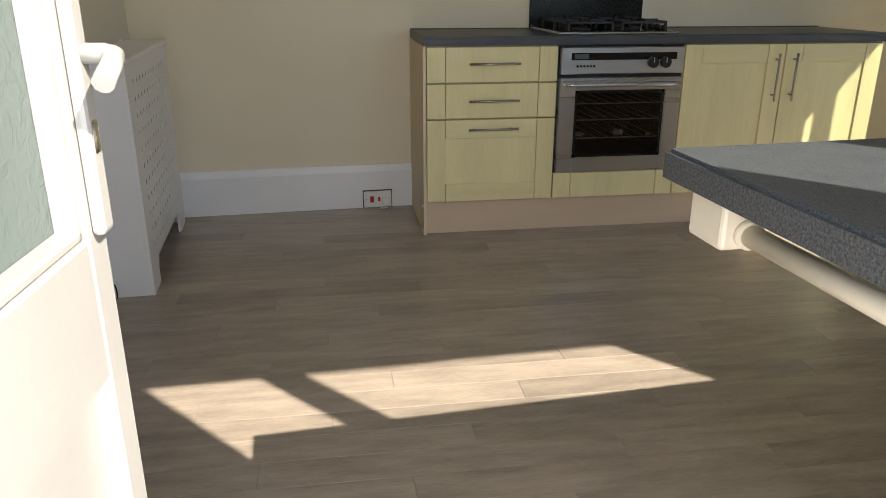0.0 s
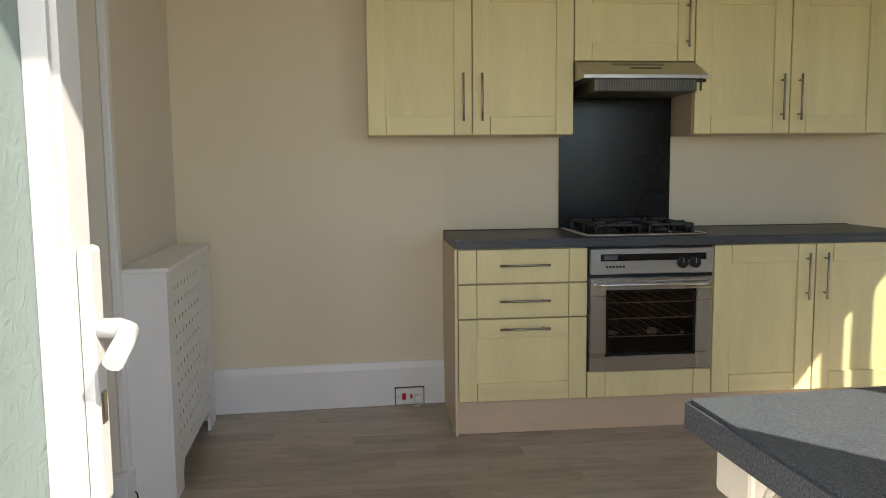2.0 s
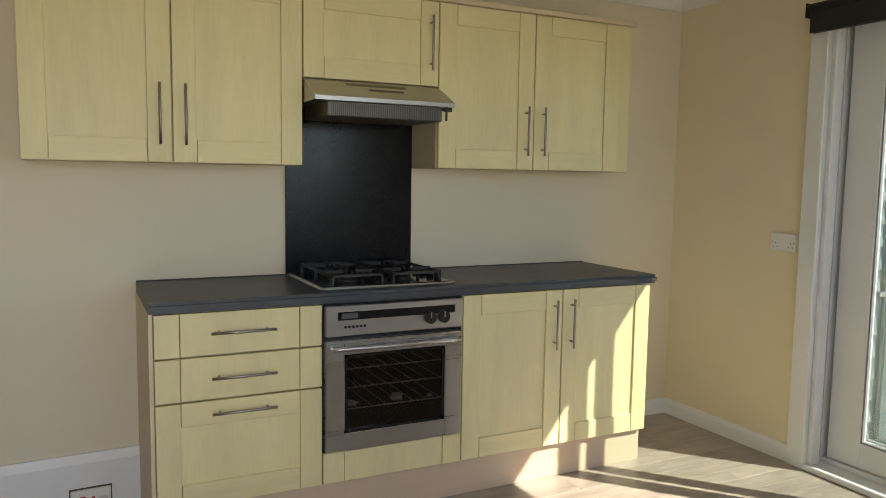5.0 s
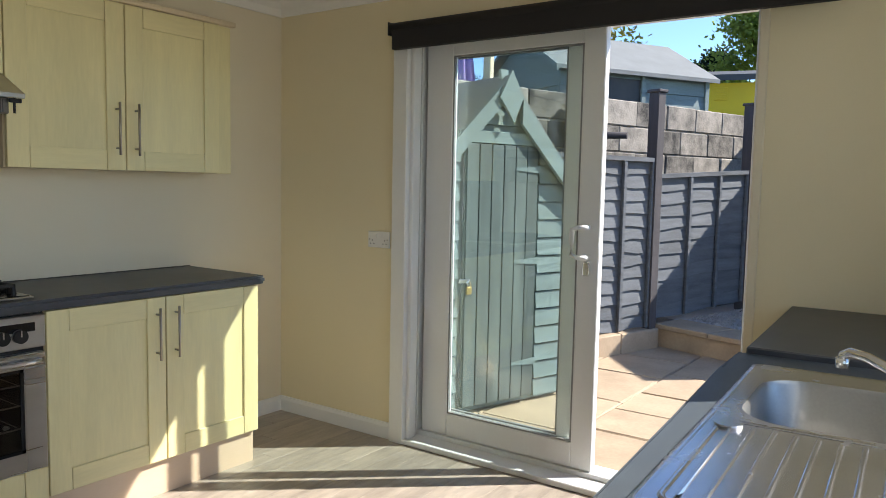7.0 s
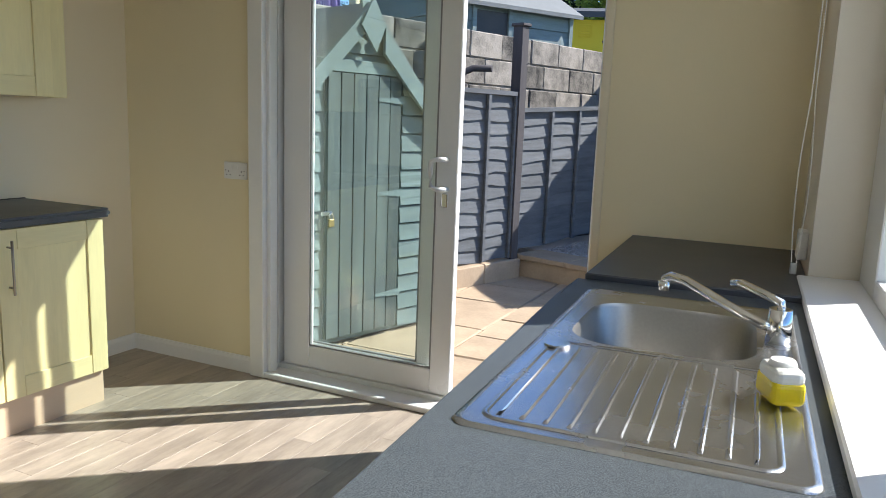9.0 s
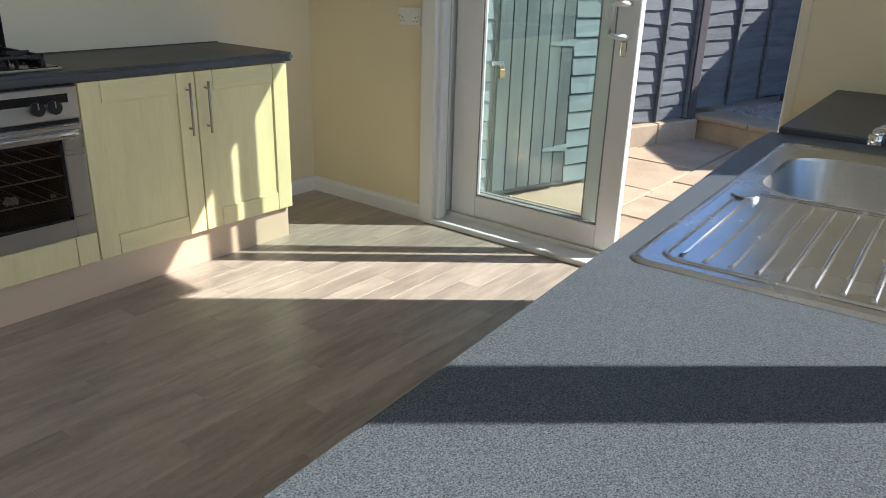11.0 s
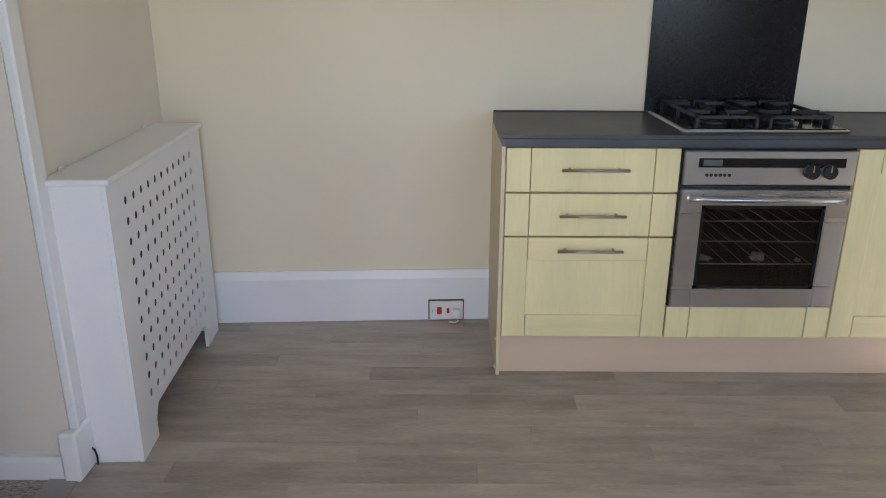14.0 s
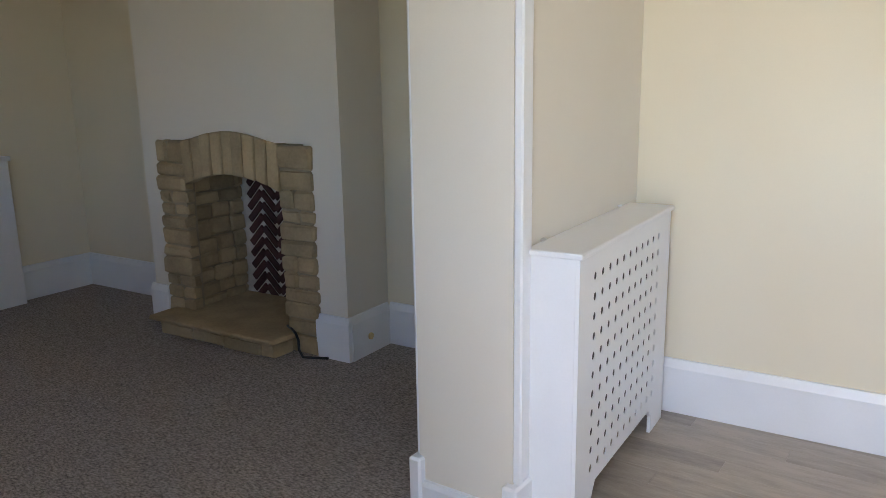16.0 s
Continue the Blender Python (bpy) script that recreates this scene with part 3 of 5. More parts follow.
for i in range(4):
    part("hob_knob", rod((0.545, 0.10 + i * 0.075, 0.0125), (0.545, 0.10 + i * 0.075, 0.034), 0.017, n=16, r2=0.014), BLACK, hb, "black control knob")
solid("splashback", box(0.600, 1.200, YB - 0.0115, YB - 0.0015, 0.9135, 1.74, 0.001), SPLASH, "glossy black splashback panel behind the hob", "splashback")

# wall units
cabinet("wall_unit", "pale yellow maple two-door wall unit", -0.390, 0.6, 1.386, 2.095, 0.26, YB - 0.262, [
    (-0.390, 0.107, 1.386, 2.095, True, (0.062, 1.452, 0.062, 1.675), "door"),
    (0.107, 0.6, 1.386, 2.095, True, (0.152, 1.452, 0.152, 1.675), "door")])
cabinet("wall_unit_over_hood", "pale yellow maple wall unit above the extractor hood", 0.6, 1.2, 1.735, 2.095, 0.26, YB - 0.262, [
    (0.6, 1.2, 1.735, 2.095, True, (1.158, 1.80, 1.158, 2.03), "door")])
cabinet("wall_unit", "pale yellow maple two-door wall unit beside the hood", 1.2, 2.185, 1.386, 2.095, 0.26, YB - 0.262, [
    (1.2, 1.693, 1.386, 2.095, True, (1.648, 1.452, 1.648, 1.675), "door"),
    (1.693, 2.185, 1.386, 2.095, True, (1.738, 1.452, 1.738, 1.675), "door")])
solid("wall_unit_filler", box(2.187, 2.27, 0.285, YB - 0.002, 1.386, 2.095, 0.001), DOORS, "pale yellow filler panel at the end of the wall unit", "panel")
solid("cornice_strip", box(-0.40, 2.275, 0.245, 0.275, 2.096, 2.12, 0.004), PANEL, "maple cornice strip along the wall units", "cornice")

# extractor hood
# rib and filter metals are darkened to paint the shadow under the hood
GUN = mat("shaded_rib_metal", (0.10, 0.095, 0.09), 0.5, 1.0, var=0.1)
HOODMETAL = mat("hood_brushed_steel", (0.47, 0.455, 0.44), 0.34, 1.0, var=0.12, scale=3, fine=160, stretch=(0.2, 6, 6), bump=0.03)
FILTERM = mat("shaded_filter_mesh", (0.20, 0.185, 0.165), 0.5, 1.0, var=0.25, scale=20)
hd = thing("extractor_hood", "slim stainless steel extractor hood with a grease filter", "extractor hood", pose(0.6, 0, 1.60))
prof = [(0.548, 0.132), (0.262, 0.132), (0.10, 0.052), (0.10, 0.036), (0.548, 0.036)]
part("canopy", prism(prof, "x", 0.002, 0.598), HOODMETAL, hd, "brushed steel canopy")
for i in range(26):
    x = 0.17 + i * 0.0105
    part("vent_slot", prism([(0.238, 0.1215), (0.214, 0.1096), (0.214, 0.1082), (0.238, 0.1201)], "x", x, x + 0.0055), BLACK, hd) if i < 25 else None
part("switch_slot", prism([(0.188, 0.0968), (0.172, 0.0889), (0.172, 0.0872), (0.188, 0.0951)], "x", 0.25, 0.40), BLACK, hd, "black switch slot")
part("filter", box(0.06, 0.555, 0.13, 0.45, -0.022, 0.037, 0.004), FILTERM, hd, "metal grease filter")
bm = bmesh.new()
for i in range(58):
    x = 0.075 + i * 0.008
    box(x, x + 0.0035, 0.1285, 0.131, -0.018, 0.030, bm=bm)
part("filter_ribs", bm, GUN, hd, "ribbed filter front")
bm = rod((0.565, 0.112, 0.036), (0.565, 0.112, -0.02), 0.005, n=8)
box(0.545, 0.59, 0.106, 0.118, 0.018, 0.034, 0.003, bm=bm)
part("catch", bm, BLACK, hd, "black plastic catch")


# sockets
def double_socket(name, label, m, w=0.146, h=0.086, cooker=False):
    """Local: face towards -y, centre at the origin, wall at y = 0."""
    t = thing(name, label, "socket", m)
    part("face_plate", box(-w / 2, w / 2, -0.012, 0, -h / 2, h / 2, 0.003), PLASTIC, t)
    if cooker:
        part("rocker", box(-0.040, -0.020, -0.017, -0.012, -0.016, 0.018, 0.002), RED, t, "red rocker switch")
        part("small_rocker", box(0.002, 0.014, -0.015, -0.012, -0.012, 0.012, 0.002), RED, t, "small red rocker switch")
        p = part("plug", box(0.022, 0.062, -0.045, -0.012, -0.028, 0.012, 0.008, seg=2), PLASTIC, t, "white plug")
        part("cable", tube([(0.045, -0.035, -0.026), (0.05, -0.045, -0.036), (0.035, -0.05, -0.040), (0.01, -0.04, -0.041)], 0.004), PLASTIC, p)
    else:
        for sx in (-1, 1):
            part("switch_rocker", box(sx * 0.016 - 0.005, sx * 0.016 + 0.005, -0.016, -0.012, 0.008, 0.028, 0.001), PLASTIC, t)
            bm = bmesh.new()
            for px, pz, pw, ph in ((0, -0.004, 0.004, 0.008), (-0.011, -0.022, 0.007, 0.004), (0.011, -0.022, 0.007, 0.004)):
                box(sx * 0.042 + px - pw / 2, sx * 0.042 + px + pw / 2, -0.0126, -0.011, pz - ph / 2, pz + ph / 2, bm=bm)
            part("pin_holes", bm, BLACK, t)
    for sx in (-1, 1):
        part("screw", rod((sx * 0.06, -0.0122, 0.0), (sx * 0.06, -0.0135, 0.0), 0.0035, n=8), NICKEL, t)
    return t


double_socket("cooker_switch", "white cooker switch with red rockers and a plug, on the skirting", pose(-0.2, 0.5135, 0.046, 0, 0, 3.0), cooker=True)
solid("switch_recess", box(-0.078, 0.078, -0.002, 0.002, -0.044, 0.049), JOINT, "dark cut-out round the cooker switch", "recess", m=pose(-0.2, 0.5135, 0.046, 0, 0, 3.0))
double_socket("wall_socket", "white double socket on the cream wall", pose(XR, -0.205, 1.059, 0, 0, -90))


# radiator cover
rc = thing("radiator_cover", "white painted radiator cover with rows of round holes", "radiator cover", pose(XL, -0.574, 0.0, 0, 0, 3.2))
D, LN, HT = 0.168, 0.958, 0.880
bm = bmesh.new()
# front panel with drilled holes: rectangular cells, each with a round hole
cols, rows_, cw, ch = 11, 11, 0.0668, 0.0622
y0, z0 = 0.097, 0.134


def cell_face(out, x, ya, za, sy, sz, holed, r=0.0133, n=16):
    q = [out.verts.new((x, ya + sy * a, za + sz * b)) for a, b in ((0, 0), (1, 0), (1, 1), (0, 1))]
    if not holed:
        out.faces.new(q)
        return
    cy, cz = ya + sy / 2, za + sz / 2
    ring = [out.verts.new((x, cy + r * math.cos(t), cz + r * math.sin(t))) for t in [math.pi * (-3 / 4 + k / 8) for k in range(n)]]
    back = [out.verts.new((x - 0.003, v.co.y, v.co.z)) for v in ring]
    for k in range(4):
        out.faces.new([q[k], q[(k + 1) % 4]] + [ring[(4 * k + 4 - m) % n] for m in range(5)])
    for k in range(n):
        out.faces.new((ring[k], ring[(k + 1) % n], back[(k + 1) % n], back[k]))


for i in range(cols):
    for j in range(rows_):
        cell_face(bm, D, y0 + i * cw, z0 + j * ch, cw, ch, True)
ye, ze = y0 + cols * cw, z0 + rows_ * ch
for a in ((0.0, y0, 0.0, HT - 0.018), (ye, LN, 0.0, HT - 0.018), (y0, ye, ze, HT - 0.018)):
    box(D - 0.012, D, a[0], a[1], a[2], a[3], bm=bm)
foot = [(y0, z0), (y0, 0.0), (0.145, 0.0), (0.145, 0.06), (0.175, 0.105), (0.765, 0.105), (0.795, 0.07), (0.795, 0.0), (ye, 0.0), (ye, z0)]
prism(foot, "x", D - 0.012, D, bm=bm)
part("front_panel", bm, WHITE, rc, "white panel drilled with holes")
# added dark sheet: shade inside the cover put into its colour
part("hole_shade_sheet", box(D - 0.055, D - 0.050, 0.016, LN - 0.016, 0.115, HT - 0.02), DARK, rc, "dark sheet that paints the shade behind the holes")
part("side_panel", box(0, D - 0.012, 0, 0.014, 0, HT - 0.018, 0.001), WHITE, rc)
part("side_panel", box(0, D - 0.012, LN - 0.014, LN, 0, HT - 0.018, 0.001), WHITE, rc)
part("top_shelf", box(0.0, D + 0.012, -0.012, LN + 0.005, HT - 0.018, HT, 0.004), WHITE, rc, "white shelf top")
# radiator colour darkened to stand for the shade around it
part("radiator_panel", box(0.03, 0.09, 0.06, LN - 0.06, 0.12, 0.70, 0.01), mat("shade_darkened_radiator", (0.12, 0.12, 0.12), 0.6), rc, "unseen radiator, coloured dark for the shade inside")
for y in (0.12, LN - 0.12):
    part("bracket", box(0.0, 0.010, y - 0.012, y + 0.012, HT, HT + 0.008, 0.002), PLASTIC, rc, "small white fixing")

solid("cable_tail", tube([(XL + 0.010, -0.585, 0.060), (XL + 0.022, -0.590, 0.070), (XL + 0.034, -0.588, 0.055), (XL + 0.036, -0.584, 0.03), (XL + 0.034, -0.583, 0.003)], 0.003), BLACK, "short black cable tail beside the radiator cover", "cable")

# sink side
made = set(bpy.data.objects)
CZ, CF, CX, CJ = 0.912, -2.25, 0.06, 1.99
HX0, HX1, HY0, HY1 = 1.315, 1.765, -2.74, -2.32
bm = box(CX - 0.002, HX0, YF + 0.003, CF, CZ - 0.04, CZ)
box(HX1, CJ, YF + 0.003, CF, CZ - 0.04, CZ, bm=bm)
box(HX0, HX1, YF + 0.003, HY0, CZ - 0.04, CZ, bm=bm)
box(HX0, HX1, HY1, CF, CZ - 0.04, CZ, bm=bm)
bmesh.ops.remove_doubles(bm, verts=bm.verts[:], dist=0.0002)
bmesh.ops.bevel(bm, geom=[e for e in bm.edges if (all(abs(v.co.y - CF) < 1e-4 for v in e.verts) or all(abs(v.co.x - CX + 0.002) < 1e-4 for v in e.verts)) and all(v.co.z > CZ - 0.001 for v in e.verts)], offset=0.005, segments=2, affect="EDGES")
sw = thing("sink_worktop", "speckled dark grey laminate worktop with the sink", "worktop", pose(0, 0, 0))
SKEW = 0.02  # the front edge runs a little off the wall's line


def skewed(out):
    for q in out.verts:
        if q.co.y > CF - 0.02:
            q.co.y += SKEW * (q.co.x - 0.8)
    return out


part("surface", skewed(bm), SPECK, sw)
part("front_edge", skewed(box(CX, CJ, CF, CF + 0.0012, CZ - 0.0395, CZ - 0.005, 0.0)), SPECKD, sw, "dark speckled front edging")
part("end_edge", box(CX - 0.0034, CX - 0.002, YF + 0.003, CF - 0.016, CZ - 0.0395, CZ - 0.005, 0.0), SPECKD, sw, "dark speckled end edging")
solid("appliance_worktop", box(CJ + 0.003, XR + 0.03, YF + 0.003, CF, CZ - 0.04, CZ + 0.017, 0.004), TOP, "dark grey worktop end by the patio door", "worktop")
solid("sink_base_unit", box(0.86, 1.98, YF + 0.01, CF - 0.03, 0.0, CZ - 0.20, 0.002, bm=box(0.86, 0.878, YF + 0.01, CF - 0.03, CZ - 0.20, CZ - 0.041, bm=box(1.962, 1.98, YF + 0.01, CF - 0.03, CZ - 0.20, CZ - 0.041))), PANEL, "plain base unit under the sink", "kitchen unit")
solid("appliance_base_unit", box(CJ + 0.005, XR - 0.03, YF + 0.01, CF - 0.03, 0.0, CZ - 0.041, 0.002), PANEL, "plain base unit by the patio door", "kitchen unit")

sk = thing("sink", "stainless steel sink with bowl and ribbed drainer", "sink", pose(0, 0, CZ))
SX0, SX1, SY0, SY1 = 0.845, 1.850, -2.788, -2.295
BX0, BX1, BY0, BY1 = 1.345, 1.735, -2.712, -2.342


def ring_pts(x0, x1, y0, y1, r, z, n=6):
    out = []
    for cx, cy, a0 in ((x1 - r, y1 - r, 0), (x0 + r, y1 - r, 90), (x0 + r, y0 + r, 180), (x1 - r, y0 + r, 270)):
        for k in range(n + 1):
            a = radians(a0 + 90 * k / n)
            out.append((cx + r * math.cos(a), cy + r * math.sin(a), z))
    return out


def loft(loops, bm=None, cap=False):
    out = bm or bmesh.new()
    vs = [[out.verts.new(p) for p in lp] for lp in loops]
    for a, b in zip(vs, vs[1:]):
        for k in range(len(a)):
            out.faces.new((a[k], a[(k + 1) % len(a)], b[(k + 1) % len(b)], b[k])).smooth = True
    if cap:
        out.faces.new(vs[-1])
    return out


bm = loft([ring_pts(BX0, BX1, BY0, BY1, 0.10, 0.004), ring_pts(BX0 + 0.006, BX1 - 0.006, BY0 + 0.006, BY1 - 0.006, 0.095, -0.004),
           ring_pts(BX0 + 0.012, BX1 - 0.012, BY0 + 0.012, BY1 - 0.012, 0.09, -0.13), ring_pts(BX0 + 0.035, BX1 - 0.035, BY0 + 0.035, BY1 - 0.035, 0.075, -0.165),
           ring_pts(BX0 + 0.15, BX1 - 0.15, BY0 + 0.14, BY1 - 0.14, 0.03, -0.172)], cap=True)
part("bowl", bm, mat("brushed_bowl_steel", (0.40, 0.39, 0.37), 0.36, 1.0, var=0.15, scale=6, fine=140, bump=0.03), sk, "rounded brushed steel bowl")
# the flat deck: four strips round the bowl, and the sunk drainer
bm = loft([ring_pts(SX0 - 0.004, SX1 + 0.004, SY0 - 0.004, SY1 + 0.004, 0.03, 0.0005), ring_pts(SX0, SX1, SY0, SY1, 0.027, 0.006), ring_pts(SX0 + 0.012, SX1 - 0.012, SY0 + 0.012, SY1 - 0.012, 0.02, 0.004)])
outer = ring_pts(SX0 + 0.012, SX1 - 0.012, SY0 + 0.012, SY1 - 0.012, 0.02, 0.004)
inner = ring_pts(BX0, BX1, BY0, BY1, 0.10, 0.004)
va, vb = [bm.verts.new(p) for p in outer], [bm.verts.new(p) for p in inner]
for k in range(len(va)):
    j = (k + 1) % len(va)
    bm.faces.new((va[k], va[j], vb[j], vb[k]))
part("deck", bm, SINK, sk, "flat steel rim")
for i in range(11):
    y = SY0 + 0.075 + i * 0.036
    bm = loft([[(SX0 + 0.05 + (0.03 if i in (0, 10) else 0), y - 0.004, 0.0042), (SX0 + 0.05, y + 0.004, 0.0042), (BX0 - 0.05, y + 0.005, 0.0042), (BX0 - 0.05, y - 0.005, 0.0042)],
               [(SX0 + 0.058, y - 0.0015, 0.0078), (SX0 + 0.058, y + 0.0015, 0.0078), (BX0 - 0.06, y + 0.002, 0.0078), (BX0 - 0.06, y - 0.002, 0.0078)]], cap=True)
    part("drainer_rib", bm, SINK, sk)
part("drainer_step", loft([ring_pts(SX0 + 0.03, BX0 - 0.02, SY0 + 0.04, SY1 - 0.03, 0.03, 0.0043), ring_pts(SX0 + 0.034, BX0 - 0.024, SY0 + 0.044, SY1 - 0.034, 0.027, 0.0075), ring_pts(SX0 + 0.04, BX0 - 0.03, SY0 + 0.05, SY1 - 0.04, 0.024, 0.0045)]), SINK, sk, "raised rim round the drainer")
part("overflow_plug", rod((1.29, -2.345, 0.004), (1.29, -2.345, 0.010), 0.026, n=20), SINK, sk, "round steel disc")
part("waste", rod((1.54, -2.527, -0.172), (1.54, -2.527, -0.167), 0.035, n=20), CHROME, sk, "chrome waste ring")

tp = thing("mixer_tap", "chrome sink mixer tap with a swivel spout", "tap", pose(1.545, -2.752, CZ + 0.004))
part("base", rod((0, 0, 0), (0, 0, 0.072), 0.026, n=18, r2=0.023), CHROME, tp)
part("spout", tube([(0, 0, 0.03), (-0.01, 0.03, 0.036), (0.02, 0.08, 0.050), (0.06, 0.14, 0.070), (0.11, 0.20, 0.088), (0.14, 0.235, 0.090), (0.15, 0.25, 0.080), (0.15, 0.252, 0.070)], 0.011), CHROME, tp, "curved chrome spout")
part("aerator", rod((0.15, 0.252, 0.074), (0.15, 0.252, 0.052), 0.014, n=14), CHROME, tp)
part("lever", tube([(0, 0, 0.070), (0.0, 0.0, 0.084), (0.03, 0.03, 0.092), (0.08, 0.08, 0.102), (0.10, 0.10, 0.098)], 0.009), CHROME, tp, "chrome lever")

sp = thing("washing_up_liquid", "small white bottle of yellow washing-up liquid on the drainer", "bottle", pose(1.165, -2.745, CZ + 0.0078, 0, 0, 20))
part("liquid", box(-0.040, 0.040, -0.027, 0.027, 0, 0.042, 0.011, seg=3), YELLOWSOAP, sp, "yellow liquid")
part("bottle_top", box(-0.038, 0.038, -0.0255, 0.0255, 0.030, 0.060, 0.012, seg=3), BOTTLE, sp, "clear white plastic")
part("cap", rod((0, 0, 0.059), (0, 0, 0.068), 0.023, n=18, r2=0.019), PLASTIC, sp, "round white cap")
part("nozzle", rod((0.045, 0.0, 0.02), (0.062, 0, 0.008), 0.010, n=10), YELLOWSOAP, sp)

cb = thing("conduit_box", "cream plastic junction box with a conduit under the worktop", "conduit", pose(CX + 0.022, -2.383, CZ - 0.11))
part("box_body", box(0, 0.050, 0, 0.082, 0, 0.069, 0.006, seg=2), CREAMPL, cb)
part("collar", rod((0.035, -0.010, 0.022), (0.035, 0.0, 0.022), 0.019, n=16), CREAMPL, cb)
part("conduit", rod((0.035, -0.47, 0.022), (0.035, -0.005, 0.022), 0.0145, n=16), CREAMPL, cb, "straight cream conduit pipe")

# sink window
sill = solid("window_sill", box(WX0 + 0.002, WX1 - 0.002, YF - 0.14, YF + 0.03, 0.913, 0.935, 0.004), WHITE, "white painted window sill behind the sink", "window sill", kind="structure")
w = tagged(thing("window_1", "white plastic framed window over the sink", "window"), kind="structure")
FY0, FY1 = -3.04, -2.985
GL = [(0.54, 0.90), (1.0, 2.03)]
bm = box(WX0, GL[0][0], FY0, FY1, 0.915, 2.20, 0.004)
box(GL[0][1], GL[1][0], FY0, FY1, 0.985, 2.08, 0.004, bm=bm)
box(GL[1][1], WX1, FY0, FY1, 0.915, 2.20, 0.004, bm=bm)
box(GL[0][0], GL[1][1], FY0, FY1, 0.915, 0.985, 0.004, bm=bm)
box(GL[0][0], GL[1][1], FY0, FY1, 2.08, 2.20, 0.004, bm=bm)
part("window_frame", bm, UPVC, w)
for a, b in GL:
    p = part("pane", box(a, b, -3.016, -3.010, 0.985, 2.08), PANE, w)
    p.visible_shadow = False
cd = thing("blind_cord", "white bead chain loop hanging beside the window", "blind cord", pose(2.33, YF + 0.040, 0.955))
def cord_point(sx, f):
    spread = 0.006 + 0.014 * math.sin(math.pi * min(1.0, f * 2.4)) * (1 if f < 0.42 else 0)
    return Vector((0.3 * sx * spread, sx * spread * 0.8, -0.02 + f * 1.26))


bm = bmesh.new()
for sx in (-1, 1):
    tube([cord_point(sx, k / 40) for k in range(41)], 0.0014, bm=bm, n=6)
    for k in range(150):
        bead = bmesh.new()
        bmesh.ops.create_icosphere(bead, subdivisions=1, radius=0.0026)
        bmesh.ops.translate(bead, verts=bead.verts, vec=cord_point(sx, k / 149))
        merge(bm, bead)
part("bead_chain", bm, PLASTIC, cd, "white bead chain")
part("weight", box(-0.009, 0.009, -0.010, 0.010, -0.025, 0.010, 0.003), mat("clear_plastic", (0.5, 0.5, 0.48), 0.15), cd, "clear plastic weight")
solid("spur_switch", box(2.42, 2.505, YF, YF + 0.03, 0.96, 1.05, 0.004), PLASTIC, "white fused switch on the wall over the worktop", "switch")
settle(made, SOUTH)

# patio door
pd = tagged(thing("door_1", "white sliding patio door, slid half open", "patio door"), kind="structure")


def sash(x, y0, y1, z0, z1, wl, wr, wb, wt, th=0.045):
    bm = box(x, x + th, y1 - wl, y1, z0, z1, 0.004)
    box(x, x + th, y0, y0 + wr, z0, z1, 0.004, bm=bm)
    box(x, x + th, y0 + wr, y1 - wl, z0, z0 + wb, 0.004, bm=bm)
    box(x, x + th, y0 + wr, y1 - wl, z1 - wt, z1, 0.004, bm=bm)
    return bm


bm = box(2.895, 3.055, -0.40, -0.33, 0.0, 2.10, 0.004)
box(2.895, 2.950, -2.069, -2.03, 0.0, 2.10, 0.004, bm=bm)
box(2.895, 3.055, -2.03, -0.40, 2.07, 2.10, 0.003, bm=bm)
box(2.930, 3.055, -2.03, -0.40, 0.0, 0.05, 0.003, bm=bm)
box(2.915, 2.923, -0.415, -0.40, 0.05, 2.07, bm=bm)
part("door_frame", bm, UPVC, pd)
for i, (x, y0, y1) in enumerate(((2.945, -1.395, -0.425), (3.000, -1.272, -0.402))):
    s = part("sliding_panel" if i == 0 else "fixed_panel", sash(x, y0, y1, 0.052, 2.088, 0.16 if i == 0 else 0.10, 0.105 if i == 0 else 0.085, 0.118, 0.092), UPVC, pd)
    g = part("glass", box(x + 0.02, x + 0.025, y0 + 0.09, y1 - 0.10, 0.12, 2.04), PANE, s)
    bm = bmesh.new()
    ya, yb = y0 + (0.105 if i == 0 else 0.085), y1 - (0.16 if i == 0 else 0.10)
    for a in ((ya, ya + 0.008, 0.170, 1.996), (yb - 0.008, yb, 0.170, 1.996), (ya, yb, 0.170, 0.178), (ya, yb, 1.988, 1.996)):
        box(x + 0.004, x + 0.02, a[0], a[1], a[2], a[3], bm=bm)
    part("gasket", bm, mat("grey_gasket", (0.25, 0.25, 0.25), 0.5), s, "grey rubber gasket")
    if i == 0:
        bm = tube([(x, -1.345, 1.175), (x - 0.04, -1.345, 1.175), (x - 0.05, -1.32, 1.176), (x - 0.055, -1.288, 1.165), (x - 0.055, -1.285, 1.11), (x - 0.055, -1.288, 1.05), (x - 0.05, -1.32, 1.039), (x - 0.04, -1.345, 1.04), (x, -1.345, 1.04)], 0.012)
        h = part("handle", bm, WHITE, s, "white D-shaped handle")
        part("lock", box(x - 0.006, x, -1.352, -1.322, 0.955, 1.02, 0.004), CHROME, s, "chrome lock with key")
struct("door_sill", box(2.812, 2.930, -2.045, -0.345, 0.0, 0.028, 0.004), WHITE, "white painted threshold board at the patio door", "threshold")
bm = box(2.808, 2.895, -0.40, -0.31, 0.0, 2.04, 0.004)
box(2.837, 2.895, -0.425, -0.40, 0.028, 2.06, 0.004, bm=bm)
struct("trim_patio_door", bm, UPVC, "white jamb casing of the patio door", "trim")
struct("trim_patio_door_south", box(2.837, 2.895, -2.085, -2.05, 0.0, 2.06, 0.004), WALL, "cream jamb of the patio door", "trim")
